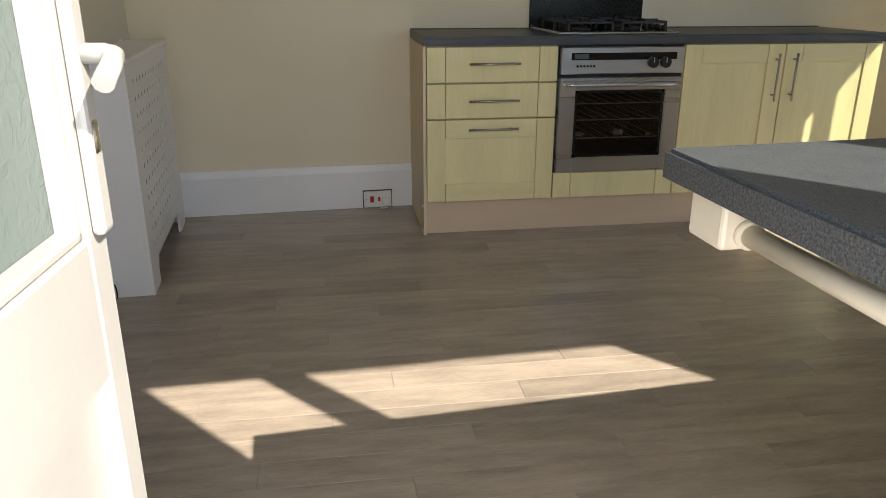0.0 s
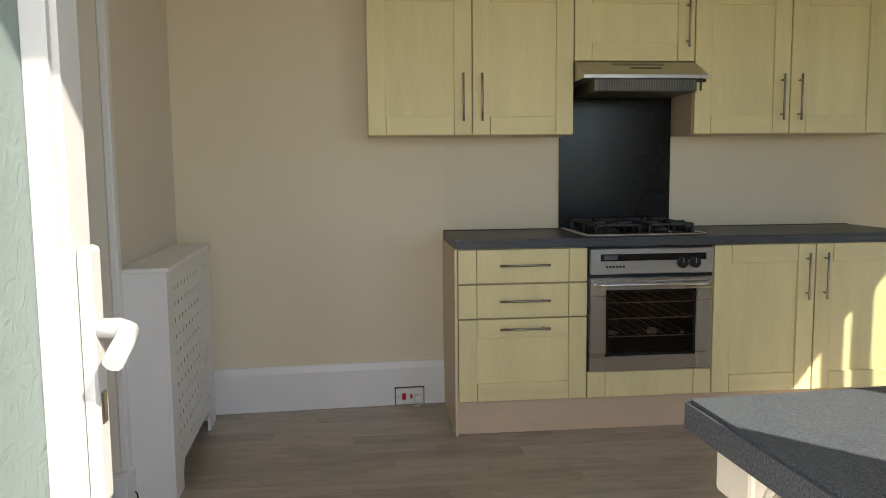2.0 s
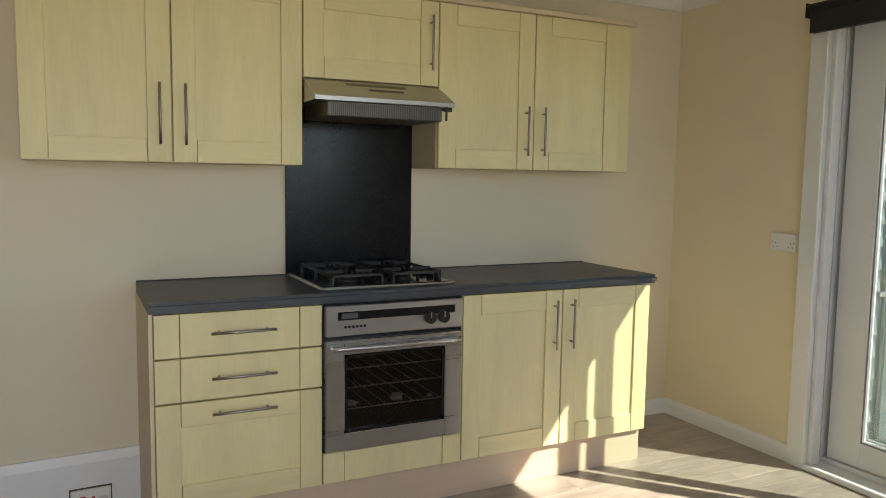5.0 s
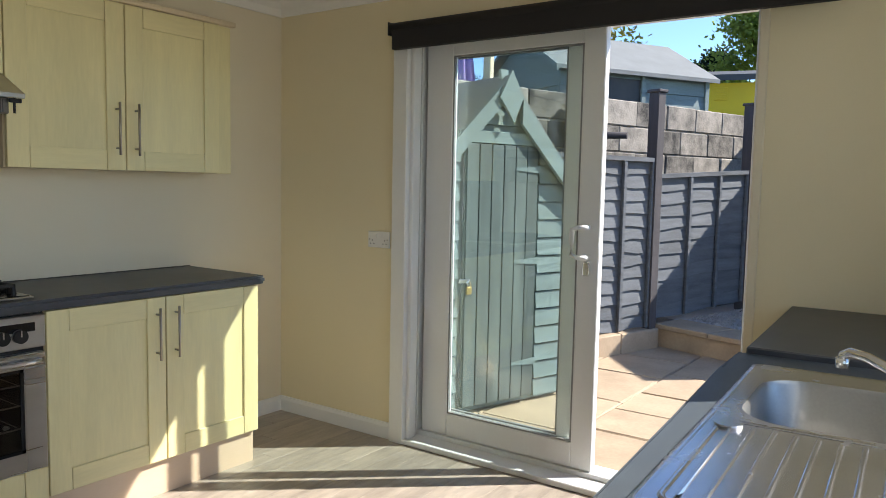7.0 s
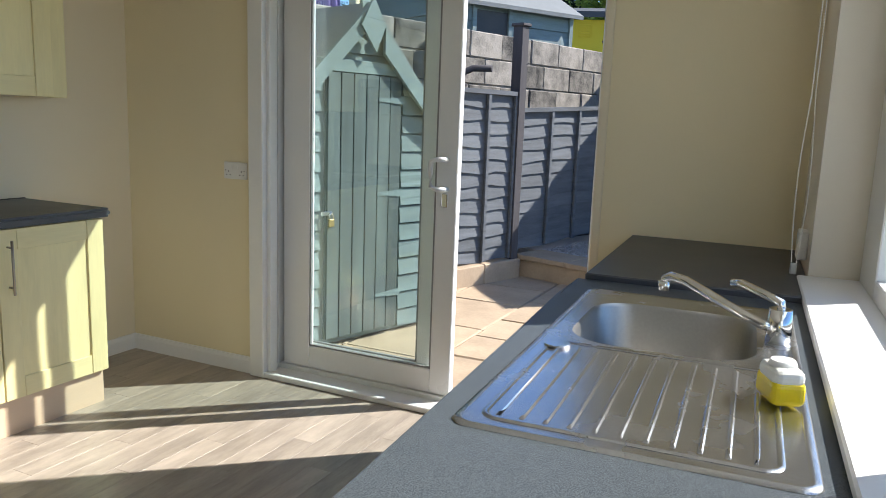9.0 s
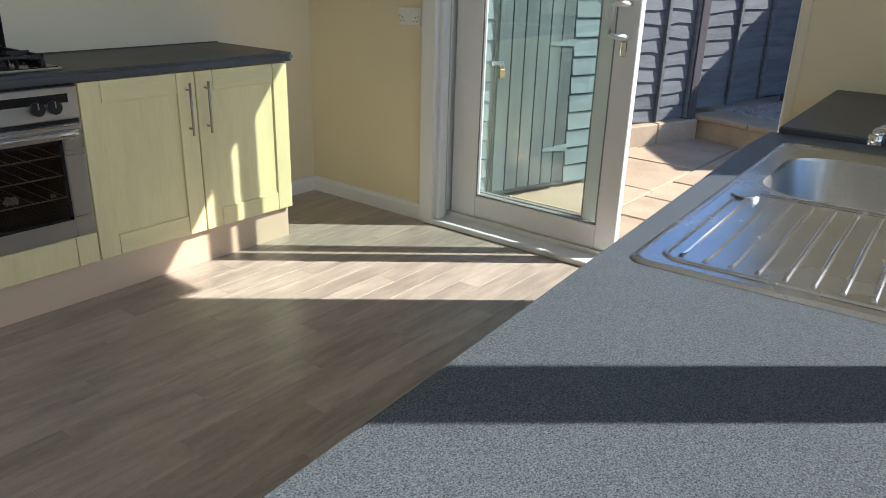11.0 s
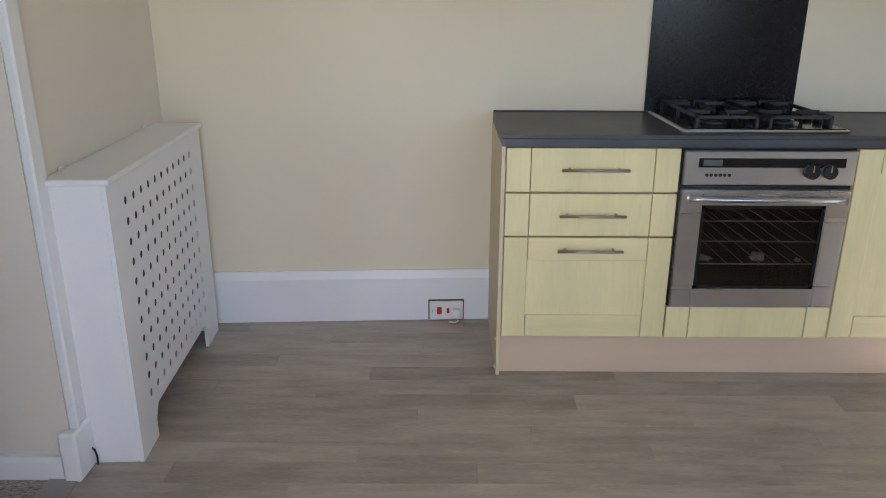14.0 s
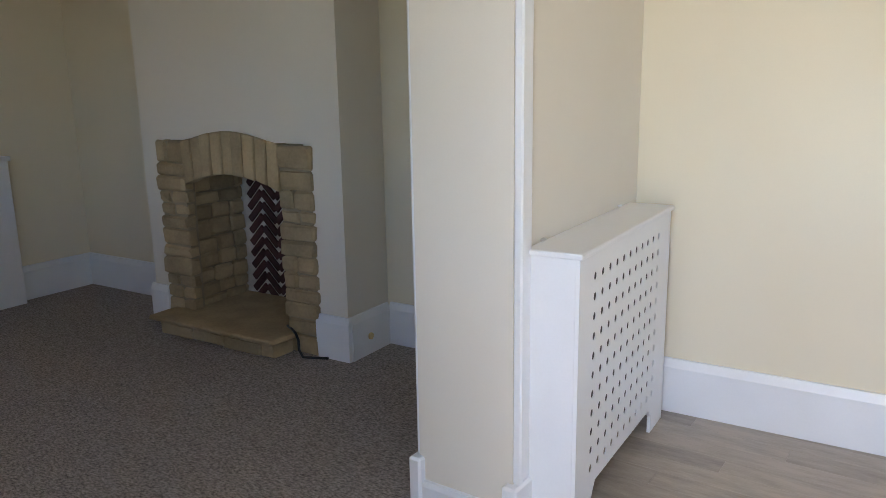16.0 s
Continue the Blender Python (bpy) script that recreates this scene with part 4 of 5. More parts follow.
bl = thing("roller_blind", "black roller blind rolled up over the patio door", "blind", pose(2.742, -0.350, 2.015))
part("fabric", box(0.0, 0.035, -1.98, 0.0, 0.0, 0.095, 0.002), BLIND, bl, "black blind fabric")
part("roll", rod((0.02, -1.98, 0.105), (0.02, 0.02, 0.105), 0.026, n=18), BLIND, bl, "rolled black blind")
part("end_bracket", box(0.0, 0.07, 0.02, 0.028, 0.07, 0.135, 0.003), BLACK, bl)

# back door, standing open
bd = thing("back_door", "white plastic back door with patterned glass, standing open", "door", pose(-0.668, -2.490, 0.01, 0, 0, -4))
# local: leaf runs from y = 0 (free edge) to y = -0.76 (hinges); face at x = 0
LW, LH = 0.70, 2.02
bm = box(-0.06, 0, -0.052, 0, 0, LH, 0.005)
box(-0.06, 0, -LW, -LW + 0.052, 0, LH, 0.005, bm=bm)
box(-0.06, 0, -LW + 0.052, -0.052, 0, 0.12, 0.004, bm=bm)
box(-0.06, 0, -LW + 0.052, -0.052, 0.70, 0.86, 0.004, bm=bm)
box(-0.06, 0, -LW + 0.052, -0.052, LH - 0.12, LH, 0.004, bm=bm)
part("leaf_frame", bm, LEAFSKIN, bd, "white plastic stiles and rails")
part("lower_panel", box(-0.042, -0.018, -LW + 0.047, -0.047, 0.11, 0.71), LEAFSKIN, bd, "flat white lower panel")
bm = bmesh.new()
for a in ((-0.064, -0.052, 0.86, LH - 0.12), (-LW + 0.052, -LW + 0.064, 0.86, LH - 0.12), (-LW + 0.052, -0.052, 0.86, 0.872), (-LW + 0.052, -0.052, LH - 0.132, LH - 0.12)):
    prismy = box(-0.03, -0.004, a[0], a[1], a[2], a[3], 0.003, bm=bm)
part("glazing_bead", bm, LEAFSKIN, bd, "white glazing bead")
part("pane", box(-0.034, -0.028, -LW + 0.047, -0.047, 0.85, LH - 0.11), FROST, bd, "patterned obscure glass")
bm = box(0, 0.014, -0.042, -0.010, 0.86, 1.13, 0.006, seg=2)
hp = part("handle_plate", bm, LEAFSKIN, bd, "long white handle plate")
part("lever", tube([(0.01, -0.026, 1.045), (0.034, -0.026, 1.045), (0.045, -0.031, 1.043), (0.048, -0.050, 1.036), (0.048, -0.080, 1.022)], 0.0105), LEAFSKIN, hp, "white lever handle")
part("lock_cylinder", box(0.012, 0.016, -0.032, -0.020, 0.945, 0.98, 0.002), CHROME, hp, "grey lock cylinder")
part("latch", box(-0.042, -0.018, -0.002, 0.003, 0.93, 1.02, 0.002), NICKEL, bd, "metal latch plate in the door edge")
made = set(bpy.data.objects)
bm = box(DX0, DX0 + 0.05, -3.06, -2.99, 0, 2.08, 0.004)
box(DX1 - 0.05, DX1, -3.06, -2.99, 0, 2.08, 0.004, bm=bm)
box(DX0 + 0.05, DX1 - 0.05, -3.06, -2.99, 2.03, 2.08, 0.004, bm=bm)
struct("door_frame_2", bm, UPVC, "white plastic frame of the back door", "door frame")
struct("doorstep", box(DX0, DX1, -3.4, -2.99, -0.08, 0.008, 0.004), SLAB, "stone step at the back door", "step")
settle(made, SOUTH)

# fireplace in the carpeted room
made = set(bpy.data.objects)
fp = thing("fireplace", "buff stone fireplace with an arched opening and herringbone brick back", "fireplace", pose(-3.36, 0.36, 0))
part("backing", box(-0.56, -0.36, -0.004, 0.06, 0, 1.07, bm=box(0.36, 0.56, -0.004, 0.06, 0, 1.07, bm=box(-0.36, 0.36, -0.004, 0.06, 0.93, 1.07))), MORTAR, fp, "pale mortar")
part("fire_back", box(-0.42, 0.42, 0.432, 0.44, 0.0, 0.98), JOINTPALE, fp, "pale joints of the brick back")
part("firebox", box(-0.42, 0.42, 0.44, 0.47, 0.0, 1.0, bm=box(-0.44, -0.40, 0.06, 0.47, 0, 1.0, bm=box(0.37, 0.41, 0.06, 0.47, 0, 1.0, bm=box(-0.44, 0.41, 0.06, 0.47, 0.98, 1.02)))), MORTAR, fp, "sooty firebox lining")
rng = random.Random(4)


def stone(x0, x1, y0, y1, z0, z1, parent, nm="stone", mt=STONE):
    bm = box(x0, x1, y0, y1, z0, z1, 0.011)
    for v in bm.verts:
        v.co += Vector((rng.uniform(-1, 1), rng.uniform(-1, 1), rng.uniform(-1, 1))) * 0.0055
    return part(nm, bm, mt, parent)


for sx0, sx1 in ((-0.575, -0.352), (0.352, 0.575)):
    z = 0.0
    while z < 1.02:
        h = min(rng.choice((0.07, 0.085, 0.10, 0.075)), 1.075 - z)
        if z + h > 0.97:
            h = 1.075 - z
        split = rng.random() < 0.45
        px = rng.uniform(0.012, 0.03)
        if split:
            m_ = sx0 + (sx1 - sx0) * rng.uniform(0.4, 0.6)
            stone(sx0, m_ - 0.003, -px, 0.05, z + 0.003, z + h - 0.003, fp)
            stone(m_ + 0.003, sx1, -px + 0.004, 0.05, z + 0.003, z + h - 0.003, fp)
        else:
            stone(sx0 + rng.uniform(-0.006, 0.006), sx1, -px, 0.05, z + 0.003, z + h - 0.003, fp)
        z += h
for k in range(9):
    # arch stones
    a0, a1 = [-0.352 + 0.704 * q / 9 for q in (k, k + 1)]
    f = lambda x: 0.835 + 0.07 * (1 - (x / 0.352) ** 2)
    g = lambda x: 1.075 + 0.058 * math.cos(x / 0.352 * math.pi / 2) ** 1.3
    px = rng.uniform(0.016, 0.03)
    bm = prism([(a0 + 0.003, f(a0)), (a1 - 0.003, f(a1)), (a1 - 0.003 + a1 * 0.03, g(a1)), (a0 + 0.003 + a0 * 0.03, g(a0))], "y", -px, 0.06)
    bmesh.ops.bevel(bm, geom=bm.edges[:], offset=0.005, affect="EDGES")
    part("arch_stone", bm, STONE, fp)
for side in (-1,):
    z = 0.09
    j = 0
    while z < 0.86:
        h = rng.choice((0.075, 0.09, 0.10))
        y = 0.05
        while y < 0.42:
            l = min(rng.uniform(0.10, 0.2), 0.43 - y)
            stone(-0.40, -0.365 - rng.uniform(0, 0.012), y + 0.003, y + l - 0.003, z + 0.003, z + h - 0.003, fp, "lining_stone")
            y += l
        z += h
bw, bl_ = 0.042, 0.15
for i in range(-7, 15):
    for j in range(-1, 2):
        for s in (-1, 1):
            cx, cz = (s * 0.055) + j * 0.218, i * 0.072 + 0.12
            bm = box(-bl_ / 2, bl_ / 2, -0.014, 0.0, -bw / 2, bw / 2, 0.004)
            bmesh.ops.transform(bm, matrix=pose(cx, 0.4335, cz, 0, s * 45, 0), verts=bm.verts)
            if 0.1 < cz < 0.95 and abs(cx) < 0.33:
                part("brick", bm, FIREBRICK, fp)
            else:
                bm.free()
hh = thing("hearth", "buff stone hearth slab on a stone kerb", "hearth", pose(-3.39, 0.17, 0))
x = -0.45
while x < 0.42:
    l = min(rng.uniform(0.2, 0.34), 0.43 - x)
    stone(x + 0.003, x + l - 0.003, 0.02, 0.17, 0.0, 0.078, hh, "kerb_stone")
    x += l
stone(-0.49, 0.455, -0.02, 0.62, 0.08, 0.118, hh, "slab")
solid("flex_cable", tube([(-3.02, 0.36, 0.125), (-2.96, 0.33, 0.125), (-2.90, 0.29, 0.122), (-2.865, 0.27, 0.10), (-2.86, 0.265, 0.05), (-2.84, 0.27, 0.012), (-2.78, 0.30, 0.009), (-2.72, 0.325, 0.009)], 0.007), BLACK, "black cable trailing over the hearth", "cable")
solid("gas_point", rod((-2.588, 0.50, 0.10), (-2.575, 0.50, 0.10), 0.018, n=12), BRASS, "small brass gas point on the skirting", "gas point")
lb = thing("low_cupboard", "white low boxed-in cupboard along the wall", "cupboard", pose(-5.22, -1.5, 0))
part("body", box(0.0, 0.10, 0, 1.66, 0.0, 0.93, 0.004), WHITE, lb)
part("top", box(0.0, 0.12, -0.01, 1.67, 0.93, 0.96, 0.004), WHITE, lb, "white top board")
solid("wall_bracket", box(-4.30, -4.06, 0.60, 0.70, 1.60, 1.66, 0.012, seg=2), WALL_PALE, "pale painted moulding stub in the alcove", "moulding")
settle(made, LIVING)

# planks of the kitchen floor
fl = tagged(thing("floor", "grey-brown oak-effect plank floor with fine joints", "floor"), kind="structure")
PWd, PLn = 0.104, 0.92
cache = {}
row = 0
y = YF - 0.312
while y < YB:
    y1 = min(y + PWd, YB)
    x = XL - 0.06 - (row * 0.37) % PLn
    while x < XR + 0.1:
        a, b = max(x, XL - 0.06), min(x + PLn, XR + 0.1)
        if b - a > 0.02:
            key = (round(b - a, 3), round(y1 - y, 3))
            if key not in cache:
                bm = box(-(b - a) / 2 + 0.0003, (b - a) / 2 - 0.0003, -(y1 - y) / 2 + 0.0003, (y1 - y) / 2 - 0.0003, -0.012, 0.0, 0.0005)
                me = bpy.data.meshes.new("plank")
                bm.to_mesh(me)
                bm.free()
                me.materials.append(PLANK)
                cache[key] = me
            p = new("plank", cache[key])
            p.parent = fl
            p.location = ((a + b) / 2, (y + y1) / 2, 0.0)
        x += PLn
    y += PWd
    row += 1

# garden: local frame along the fence, u away from the house, v to its left
GA = math.degrees(math.atan2(-0.375, 0.927))
G0 = pose(5.29, -0.53, 0, 0, 0, GA)
GARDEN = pose(-0.12, -2.786, 0, 0, 0, 3.7) @ Matrix.Scale(1.026, 4) @ pose(0.207, 2.634, 0)  # all that stands beyond the patio
rg = random.Random(11)
struct("ground", box(-60, 160, -90, 90, -0.30, -0.10), GROUND, "earth and rough grass round the house", "ground")
struct("patio_bed", box(3.12, 7.2, -3.4, 0.9, -0.12, -0.052), JOINT, "dark joints under the paving", "paving bed")
pv = tagged(thing("paving", "buff riven stone slabs of the patio", "paving"), kind="structure")
pv.matrix_basis = pose(0, 0, 0)
v = -3.4
r_ = 0
while v < 0.9:
    h = rg.choice((0.45, 0.6, 0.3))
    u = 3.125
    while u < 7.1:
        l = rg.choice((0.45, 0.6, 0.75))
        bm = box(u + 0.006, u + l - 0.006, v + 0.006, min(v + h, 0.9) - 0.006, -0.05, -0.012 + rg.uniform(-0.003, 0.003), 0.008)
        for q in bm.verts:
            q.co += Vector((rg.uniform(-1, 1), rg.uniform(-1, 1), 0)) * 0.006
        part("slab", bm, SLAB, pv)
        u += l
    v += h

# small shed by the door
made = set(bpy.data.objects)
sd = thing("small_shed", "narrow blue-green timber shed with a boarded door", "shed", pose(3.41, -0.47, 0, 0, 0, GA))
# local: front face on v = 0, looking to -v; u from -0.27 to 0.83, apex at u = 0.28
U0, U1, UA, ZE, ZA = -0.27, 0.83, 0.28, 1.38, 1.93
part("body", prism([(U0 + 0.02, 0.0), (U1 - 0.02, 0.0), (U1 - 0.02, ZE - 0.03), (UA, ZA - 0.06), (U0 + 0.02, ZE - 0.03)], "y", 0.012, 1.1), SHEDWOOD, sd, "blue-green shed body")
z = 0.02
while z < 1.93:
    for a, b in ((U0, -0.035), (0.575, U1)) if z < 1.56 else ((U0, U1),):
        za = z + 0.105
        lim = lambda zz: (UA - (UA - U0) * min(1, max(0.05, (ZA - zz) / (ZA - ZE))), UA + (U1 - UA) * min(1, max(0.05, (ZA - zz) / (ZA - ZE))))
        aa, bb = max(a, lim(za)[0]), min(b, lim(za)[1])
        if bb - aa > 0.05:
            bm = prism([(0.012, z), (-0.016, z), (-0.004, za - 0.004), (0.012, za - 0.004)], "x", aa, bb)
            part("cladding_board", bm, SHEDWOOD, sd)
    z += 0.11
dr = part("shed_door", box(-0.005, 0.545, -0.018, -0.002, 0.04, 1.555), SHEDDOOR, sd, "weathered boarded door")
n = 6
for i in range(n):
    a = -0.005 + i * 0.55 / n
    part("board", box(a + 0.003, a + 0.55 / n - 0.003, -0.034 + rg.uniform(-0.002, 0.002), -0.018, 0.04, 1.555, 0.002), SHEDDOOR, dr)
for z in (0.25, 0.87, 1.42):
    part("hinge", prism([(0.36, z - 0.008), (0.36, z + 0.008), (0.56, z + 0.022), (0.56, z - 0.022)], "y", -0.040, -0.034), SHEDWOOD, sd, "painted strap hinge")
lk = part("padlock", box(0.0, 0.035, -0.055, -0.036, 0.70, 0.745, 0.004), BRASS, sd, "brass padlock")
part("shackle", tube([(0.006, -0.046, 0.744), (0.006, -0.046, 0.77), (0.0175, -0.046, 0.782), (0.029, -0.046, 0.77), (0.029, -0.046, 0.744)], 0.004), CHROME, lk)
part("hasp", box(-0.05, 0.03, -0.042, -0.034, 0.765, 0.79, 0.002), CHROME, sd, "steel hasp")
for s in (-1, 1):
    du, dz = (0.62 if s > 0 else 0.62), (ZE - ZA) / (U1 - UA) * 0.62
    part("barge_board", prism([(UA + (0.09 if s > 0 else 0), ZA + 0.03 - (0.14 if s > 0 else 0)), (UA + s * du, ZA + dz + 0.03 - (0.05 if s > 0 else 0)), (UA + s * du, ZA + dz - 0.09 - (0.05 if s > 0 else 0)), (UA + (0.09 if s > 0 else -0.005), ZA - 0.09 - (0.16 if s > 0 else 0))], "y", -0.075, -0.050), SHEDWOOD, sd, "painted barge board")
    part("roof_side", prism([(UA, ZA), (UA + s * 0.66, ZA - 0.66 * 1.06), (UA + s * 0.66, ZA - 0.66 * 1.06 + 0.02), (UA, ZA + 0.025)], "y", -0.06, 1.15), FELT, sd, "grey felt roof")
part("finial_board", prism([(UA - 0.015, ZA + 0.05), (UA + 0.075, ZA - 0.10), (UA + 0.01, ZA - 0.25), (UA - 0.10, ZA - 0.11)], "y", -0.092, -0.076), SHEDWOOD, sd, "tilted board at the gable's top")
part("head_rail", box(-0.06, 0.62, -0.036, -0.004, 1.56, 1.63, 0.003), SHEDWOOD, sd, "rail over the door")


# fence
def fence_panel(u0, u1, z0, z1, label, slope=0.0):
    t = thing("lapped_fence", label, "fence", G0 @ pose(u0, 0, z0), "garden fence panels")
    w, h = u1 - u0, z1 - z0
    n = int(h / 0.105)
    for i in range(n):
        z = i * h / n
        bm = bmesh.new()
        m_ = 10
        top, bot = [], []
        ph = rg.uniform(0, 6)
        for k in range(m_ + 1):
            x = w * k / m_
            wob = 0.008 * math.sin(ph + k * 0.9) + rg.uniform(-0.003, 0.003) + slope * x
            bot.append((x, -0.018, z + wob))
            top.append((x, 0.0, z + h / n + 0.02 + slope * x))
        A = [bm.verts.new(p) for p in bot]
        B = [bm.verts.new(p) for p in top]
        C = [bm.verts.new((p[0], p[1] + 0.009, p[2])) for p in bot]
        for k in range(m_):
            bm.faces.new((A[k], A[k + 1], B[k + 1], B[k]))
            bm.faces.new((C[k], C[k + 1], A[k + 1], A[k]))
        part("slat", bm, FENCE, t)
    nb = max(2, round(w / 0.46))
    for i in range(nb + 1):
        x = w * i / nb
        part("batten", box(x - 0.018, x + 0.018, -0.045, -0.018, 0 + slope * x, h + slope * x, 0.003), FENCE, t)
    part("capping", prism([(0, h), (w, h + slope * w), (w, h + 0.035 + slope * w), (0, h + 0.035)], "y", -0.05, 0.02), FENCE, t, "capping rail")
    return t


fence_panel(-1.6, -0.08, 0.15, 1.54, "slate grey waney-lap fence panel")
fence_panel(0.0, 0.69, 0.16, 1.54, "narrow slate grey waney-lap fence panel")
fence_panel(0.79, 2.08, 0.21, 1.41, "slate grey lapped fence panel on a raised bed", 0.05)
fence_panel(2.18, 3.95, 0.32, 1.50, "slate grey lapped fence panel further off", 0.03)
for u, zt in ((-0.03, 1.60), (0.74, 2.13), (2.13, 2.13), (4.0, 2.15)):
    p = thing("fence_post", "dark stained square fence post with a cap", "fence post", G0 @ pose(u, -0.01, -0.05), "fence posts")
    part("shaft", box(-0.045, 0.045, -0.05, 0.05, 0, zt + 0.03, 0.004), POSTM, p)
    part("cap", box(-0.06, 0.06, -0.065, 0.065, zt + 0.03, zt + 0.055, 0.006), POSTM, p)
kb = tagged(thing("retaining_kerb", "buff stone kerb under the fence", "kerb", G0), kind="structure")
for i in range(5):
    part("kerb_block", box(-1.6 + i * 0.48, -1.6 + i * 0.48 + 0.474, -0.09, 0.05, -0.05, 0.15, 0.008), SLAB, kb)
st = tagged(thing("garden_step", "buff stone step up to the gravel", "step", G0), kind="structure")
part("riser", box(0.84, 1.0, -2.6, -0.02, -0.05, 0.14, 0.006), SLAB, st, "rough stone riser")
for i in range(5):
    part("tread", box(0.80, 1.18, -0.02 - (i + 1) * 0.52, -0.02 - i * 0.52 - 0.006, 0.141, 0.185, 0.006), SLAB, st)
struct("gravel_bed", box(1.17, 6, -4, 0.3, -0.05, 0.17), GRAVEL, "grey gravel bed behind the step", "gravel").matrix_basis = G0
vs, fs = [], []
for i in range(2600):
    u, v_, r = rg.uniform(1.2, 3.6), rg.uniform(-1.5, -0.03), rg.uniform(0.010, 0.022)
    c = Vector((u, v_, 0.172 + max(0, u - 1.2) * 0.03))
    base = len(vs)
    for d in ((1, 0, 0), (-0.3, 0.9, 0), (-0.6, -0.8, 0), (0.1, 0.1, 0.8), (0, 0, -0.5)):
        vs.append(c + Vector(d) * r * rg.uniform(0.7, 1.2))
    fs += [[base + k for k in f] for f in ((0, 1, 3), (1, 2, 3), (2, 0, 3), (1, 0, 4), (2, 1, 4), (0, 2, 4))]
me = bpy.data.meshes.new("gravel_stones")
me.from_pydata(vs, [], fs)
me.materials.append(GRAVEL)
gs = tagged(new("gravel_stones", me), "loose grey and white gravel stones", "gravel", kind="stuff")
gs.matrix_basis = G0

# block wall behind the fence
bw_ = tagged(thing("garden_wall", "weathered grey concrete block wall behind the fence", "garden wall", G0 @ pose(-2.2, 0.55, 0)), kind="structure")
part("mortar_core", box(0, 9.2, 0.02, 0.19, -0.1, 2.10), BLOCK, bw_, "grey mortar")
for j in range(4):
    z = 1.18 + j * 0.235
    u = -0.22 if j % 2 else 0
    while u < 9.1:
        a, b = max(u, 0), min(u + 0.45, 9.2)
        part("block", box(a + 0.0015, b - 0.002, rg.uniform(-0.006, 0.012), 0.1, z + 0.002, z + 0.234 - rg.uniform(0, 0.006), 0.010), BLOCK, bw_)
        u += 0.45
pq = thing("broken_post", "dark post stump with a bent stay on the wall", "post", G0 @ pose(0.30, 0.44, 1.25))
part("stump", box(-0.05, 0.05, 0, 0.08, 0, 0.80, 0.006), POSTM, pq)
part("stay", tube([(0.05, 0.03, 0.25), (0.15, 0.0, 0.45), (0.30, -0.05, 0.52), (0.38, -0.2, 0.52)], 0.03), POSTM, pq)
# added out of view, only to throw the slanting shadow on fence and paving
struct("shadow_caster_wall", box(-0.3, 3.2, -0.12, 0.0, -0.1, 2.6), RENDER, "unseen plain rendered wall added to cast shade on the fence", "wall").matrix_basis = pose(6.9, -3.36, 0, 0, 0, 38.5)

# upper terrace, sheds and trees beyond
struct("terrace", box(0, 40, 0.0, 40, -0.2, 1.55), GROUND, "raised garden beyond the block wall", "ground").matrix_basis = G0 @ pose(-3.2, 0.75, 0)
big = thing("garden_shed", "pale blue lapped timber shed with a grey felt roof", "shed", pose(8.02, 0.93, 1.5, 0, 0, -33.8))
SW, SD, SH, SR = 2.26, 1.75, 1.28, 1.72
part("body", prism([(0, 0), (SD, 0), (SD, SH), (SD / 2, SR), (0, SH)], "x", 0.02, SW), SHEDWOOD, big, "pale blue shed body")
z = 0.0
while z < SH - 0.1:
    for a, b in ((0.0, 0.62), (1.22, SW)):
        part("cladding_board", prism([(0.0, z), (-0.03, z), (-0.012, z + 0.165), (0.0, z + 0.165)], "x", a, b), SHEDWOOD, big)
    part("gable_board", prism([(0.02, z), (-0.012, z), (0.006, z + 0.165), (0.02, z + 0.165)], "y", 0.0, SD), SHEDWOOD, big)
    z += 0.17
# no real opening: the dark colour paints the shade inside
part("doorway", box(0.68, 1.18, -0.02, 0.01, 0.0, 1.16), DARK, big, "dark panel painted as the shade of an open doorway")
for x in (0.62, 1.18, SW - 0.05):
    part("corner_post", box(x, x + 0.06, -0.05, 0.0, 0, SH - 0.06), SHEDWOOD, big)
part("roof_slope", prism([(-0.14, SH - 0.09), (SD / 2, SR + 0.04), (SD / 2, SR + 0.09), (-0.14, SH - 0.04)], "x", -0.10, SW + 0.10), FELT, big, "grey felt roof")
part("roof_slope", prism([(SD + 0.14, SH - 0.09), (SD / 2, SR + 0.04), (SD / 2, SR + 0.09), (SD + 0.14, SH - 0.04)], "x", -0.10, SW + 0.10), FELT, big, "grey felt roof")
part("barge_board", prism([(-0.14, SH - 0.12), (SD / 2, SR - 0.02), (SD / 2, SR + 0.08), (-0.14, SH - 0.04)], "x", -0.13, -0.10), SHEDWOOD, big, "pale barge board")
yb = thing("yellow_outbuilding", "yellow painted outbuilding with a dark felt roof and vent", "outbuilding", pose(13.35, 0.75, 1.5, 0, 0, -78))
part("wall", box(0, 4, 0, 2.5, 0, 1.68), YELLOW, yb, "yellow painted wall")
part("roof", prism([(-0.2, 1.70), (2.7, 2.15), (2.7, 2.28), (-0.2, 1.80)], "x", -0.2, 4.2), FELTDARK, yb, "dark felt roof")
vt = part("vent", box(0.44, 0.66, -0.03, 0.0, 1.38, 1.60, 0.004), YELLOW, yb, "yellow louvred vent")
for i in range(5):
    part("slat", box(0.46, 0.64, -0.05, -0.03, 1.40 + i * 0.038, 1.42 + i * 0.038), YELLOW, vt)
um = thing("folded_parasol", "folded purple garden parasol beyond the wall", "parasol", pose(6.22, 1.20, 1.5))
part("pole", rod((0, 0, 0), (0, 0, 1.6), 0.02), POSTM, um)
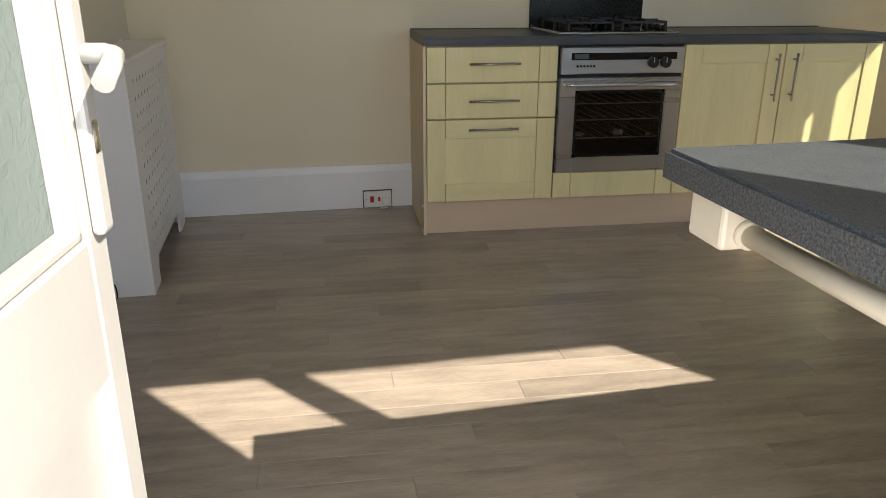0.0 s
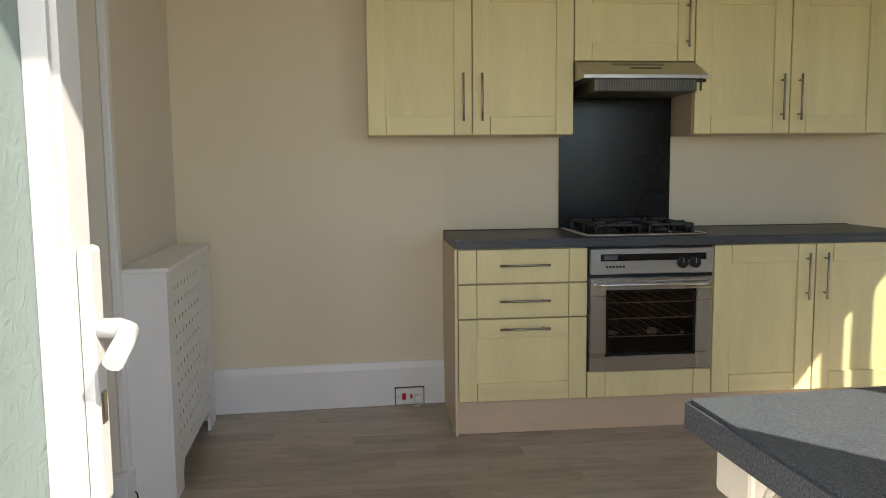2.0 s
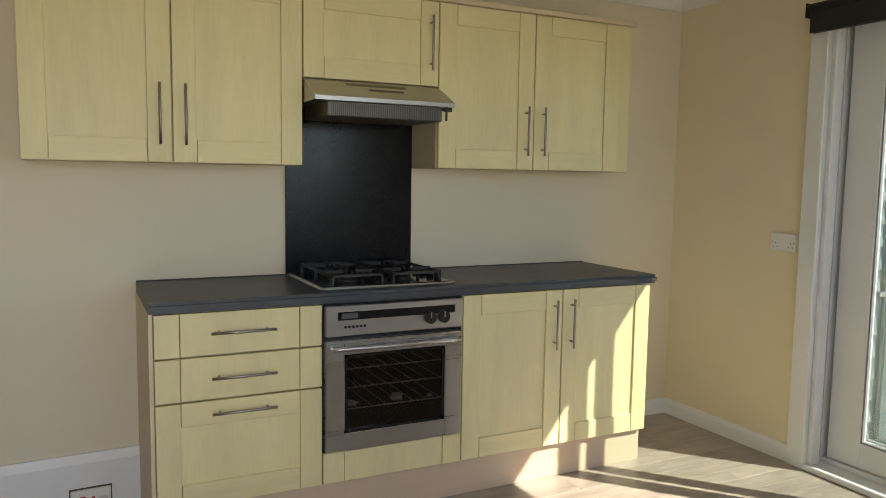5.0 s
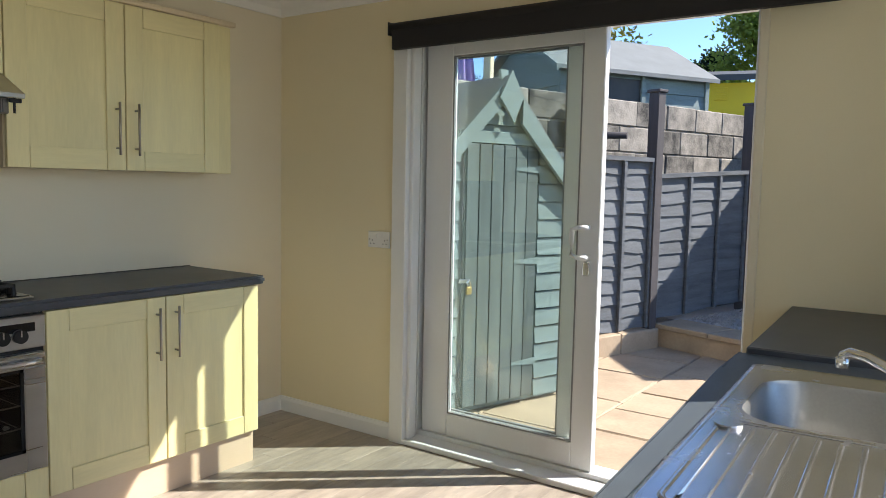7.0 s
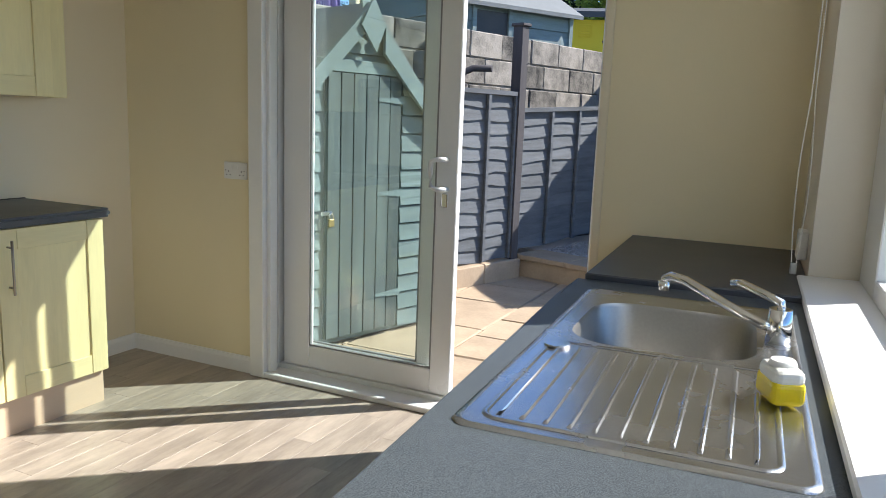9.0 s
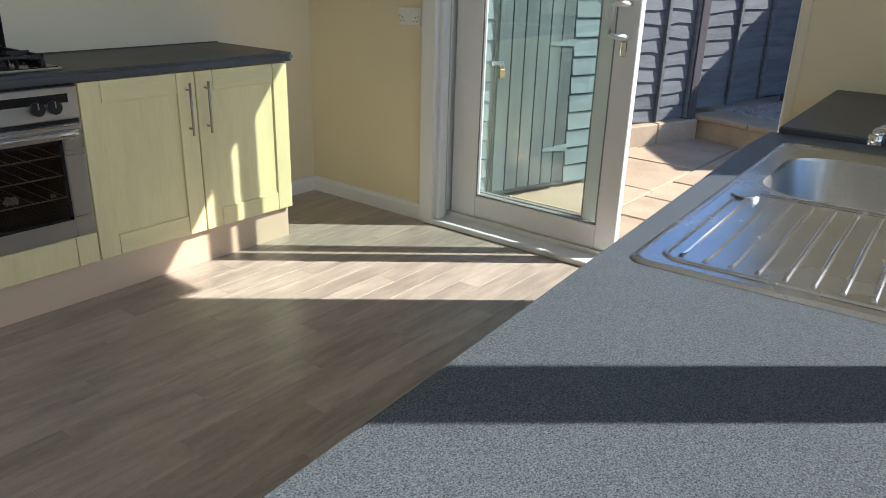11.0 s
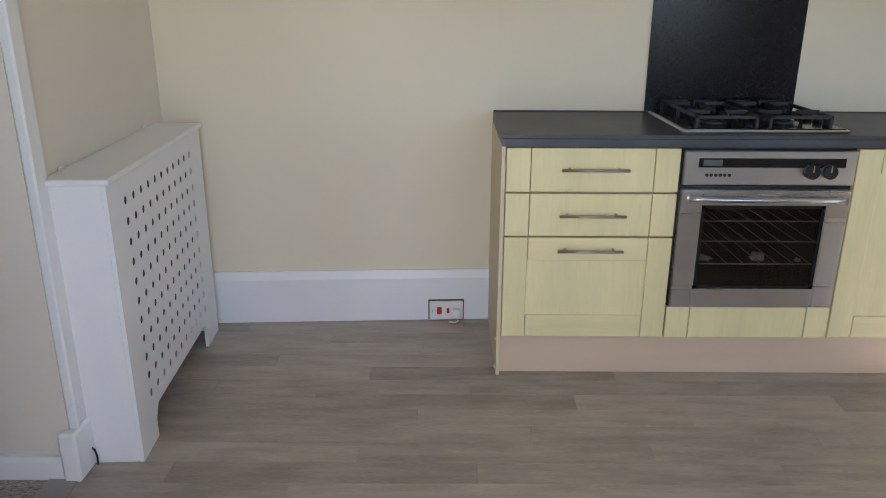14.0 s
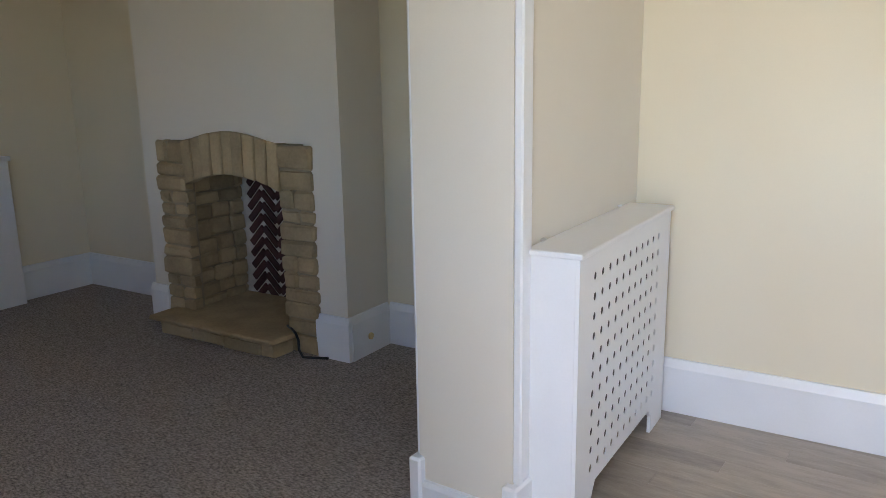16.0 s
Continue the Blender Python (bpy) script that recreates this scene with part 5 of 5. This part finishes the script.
for i in range(7):
    a = i * 0.9
    part("canopy_fold", rod((0.12 * math.cos(a), 0.12 * math.sin(a), 0.45), (0.03 * math.cos(a), 0.03 * math.sin(a), 1.55), 0.06, n=8, r2=0.02), PURPLE, um)


def tree(name, label, m, h, crown, leafmat, n, leaf, trunk_r, seed, shape="round"):
    r = random.Random(seed)
    t = thing(name, label, "tree", m)
    bm = rod((0, 0, 0), (0.05, 0.02, h * 0.75), trunk_r, n=9, r2=trunk_r * 0.35)
    tips = []
    for i in range(16):
        a, f = r.uniform(0, 6.28), r.uniform(0.3, 0.95)
        rad = crown * (0.55 + 0.45 * r.random()) * (1 - f * 0.75 if shape == "cone" else math.sin(math.pi * min(0.95, max(0.12, f * 0.9))))
        p = Vector((rad * math.cos(a), rad * math.sin(a), h * (f * 0.9 + 0.08)))
        rod((0.03, 0.01, h * f * 0.6), p, trunk_r * 0.3, bm=bm, n=5, r2=trunk_r * 0.08)
        tips.append(p)
    part("trunk", bm, BARK, t)
    vs, fs = [], []
    for i in range(n):
        c = r.choice(tips) + Vector((r.gauss(0, 1), r.gauss(0, 1), r.gauss(0, 0.8))) * crown * 0.2
        s = leaf * r.uniform(0.6, 1.3)
        d = Vector((r.gauss(0, 1), r.gauss(0, 1), r.gauss(0, 0.7))).normalized()
        e = d.orthogonal().normalized() * s * 0.4
        base = len(vs)
        vs += [c, c + d * s * 0.5 + e, c + d * s, c + d * s * 0.5 - e]
        fs.append([base, base + 1, base + 2, base + 3])
    me = bpy.data.meshes.new("crown")
    me.from_pydata(vs, [], fs)
    me.materials.append(leafmat)
    ob = new("crown", me)
    ob.parent = t
    return t


tree("broadleaf_tree", "yellow-green leafy tree beyond the sheds", pose(16.9, 4.4, 1.5), 4.3, 1.5, LEAFY, 14000, 0.125, 0.14, 1)
tree("broadleaf_tree", "tall feathery green tree beyond the yellow outbuilding", pose(19.4, 0.15, 1.5), 6.3, 1.5, LEAF, 14000, 0.125, 0.16, 2)
tree("shrub", "dark green shrub behind the block wall", pose(8.0, 2.75, 1.5), 1.7, 0.55, LEAFD, 4000, 0.06, 0.05, 3)
for i, (x, y) in enumerate(((24.1, 2.95), (24.2, 2.55), (24.3, 2.2))):
    tree("conifer", "small dark conifer in the distance", pose(x, y, 1.5), 4.0 + 0.3 * (i % 2), 0.7, LEAFD, 3500, 0.13, 0.08, 5 + i, "cone")
solid("wall_post", box(6.30, 6.38, 0.93, 1.01, 1.5, 2.9, 0.006), PANEL, "pale timber post beyond the block wall", "post")
settle(made, GARDEN)
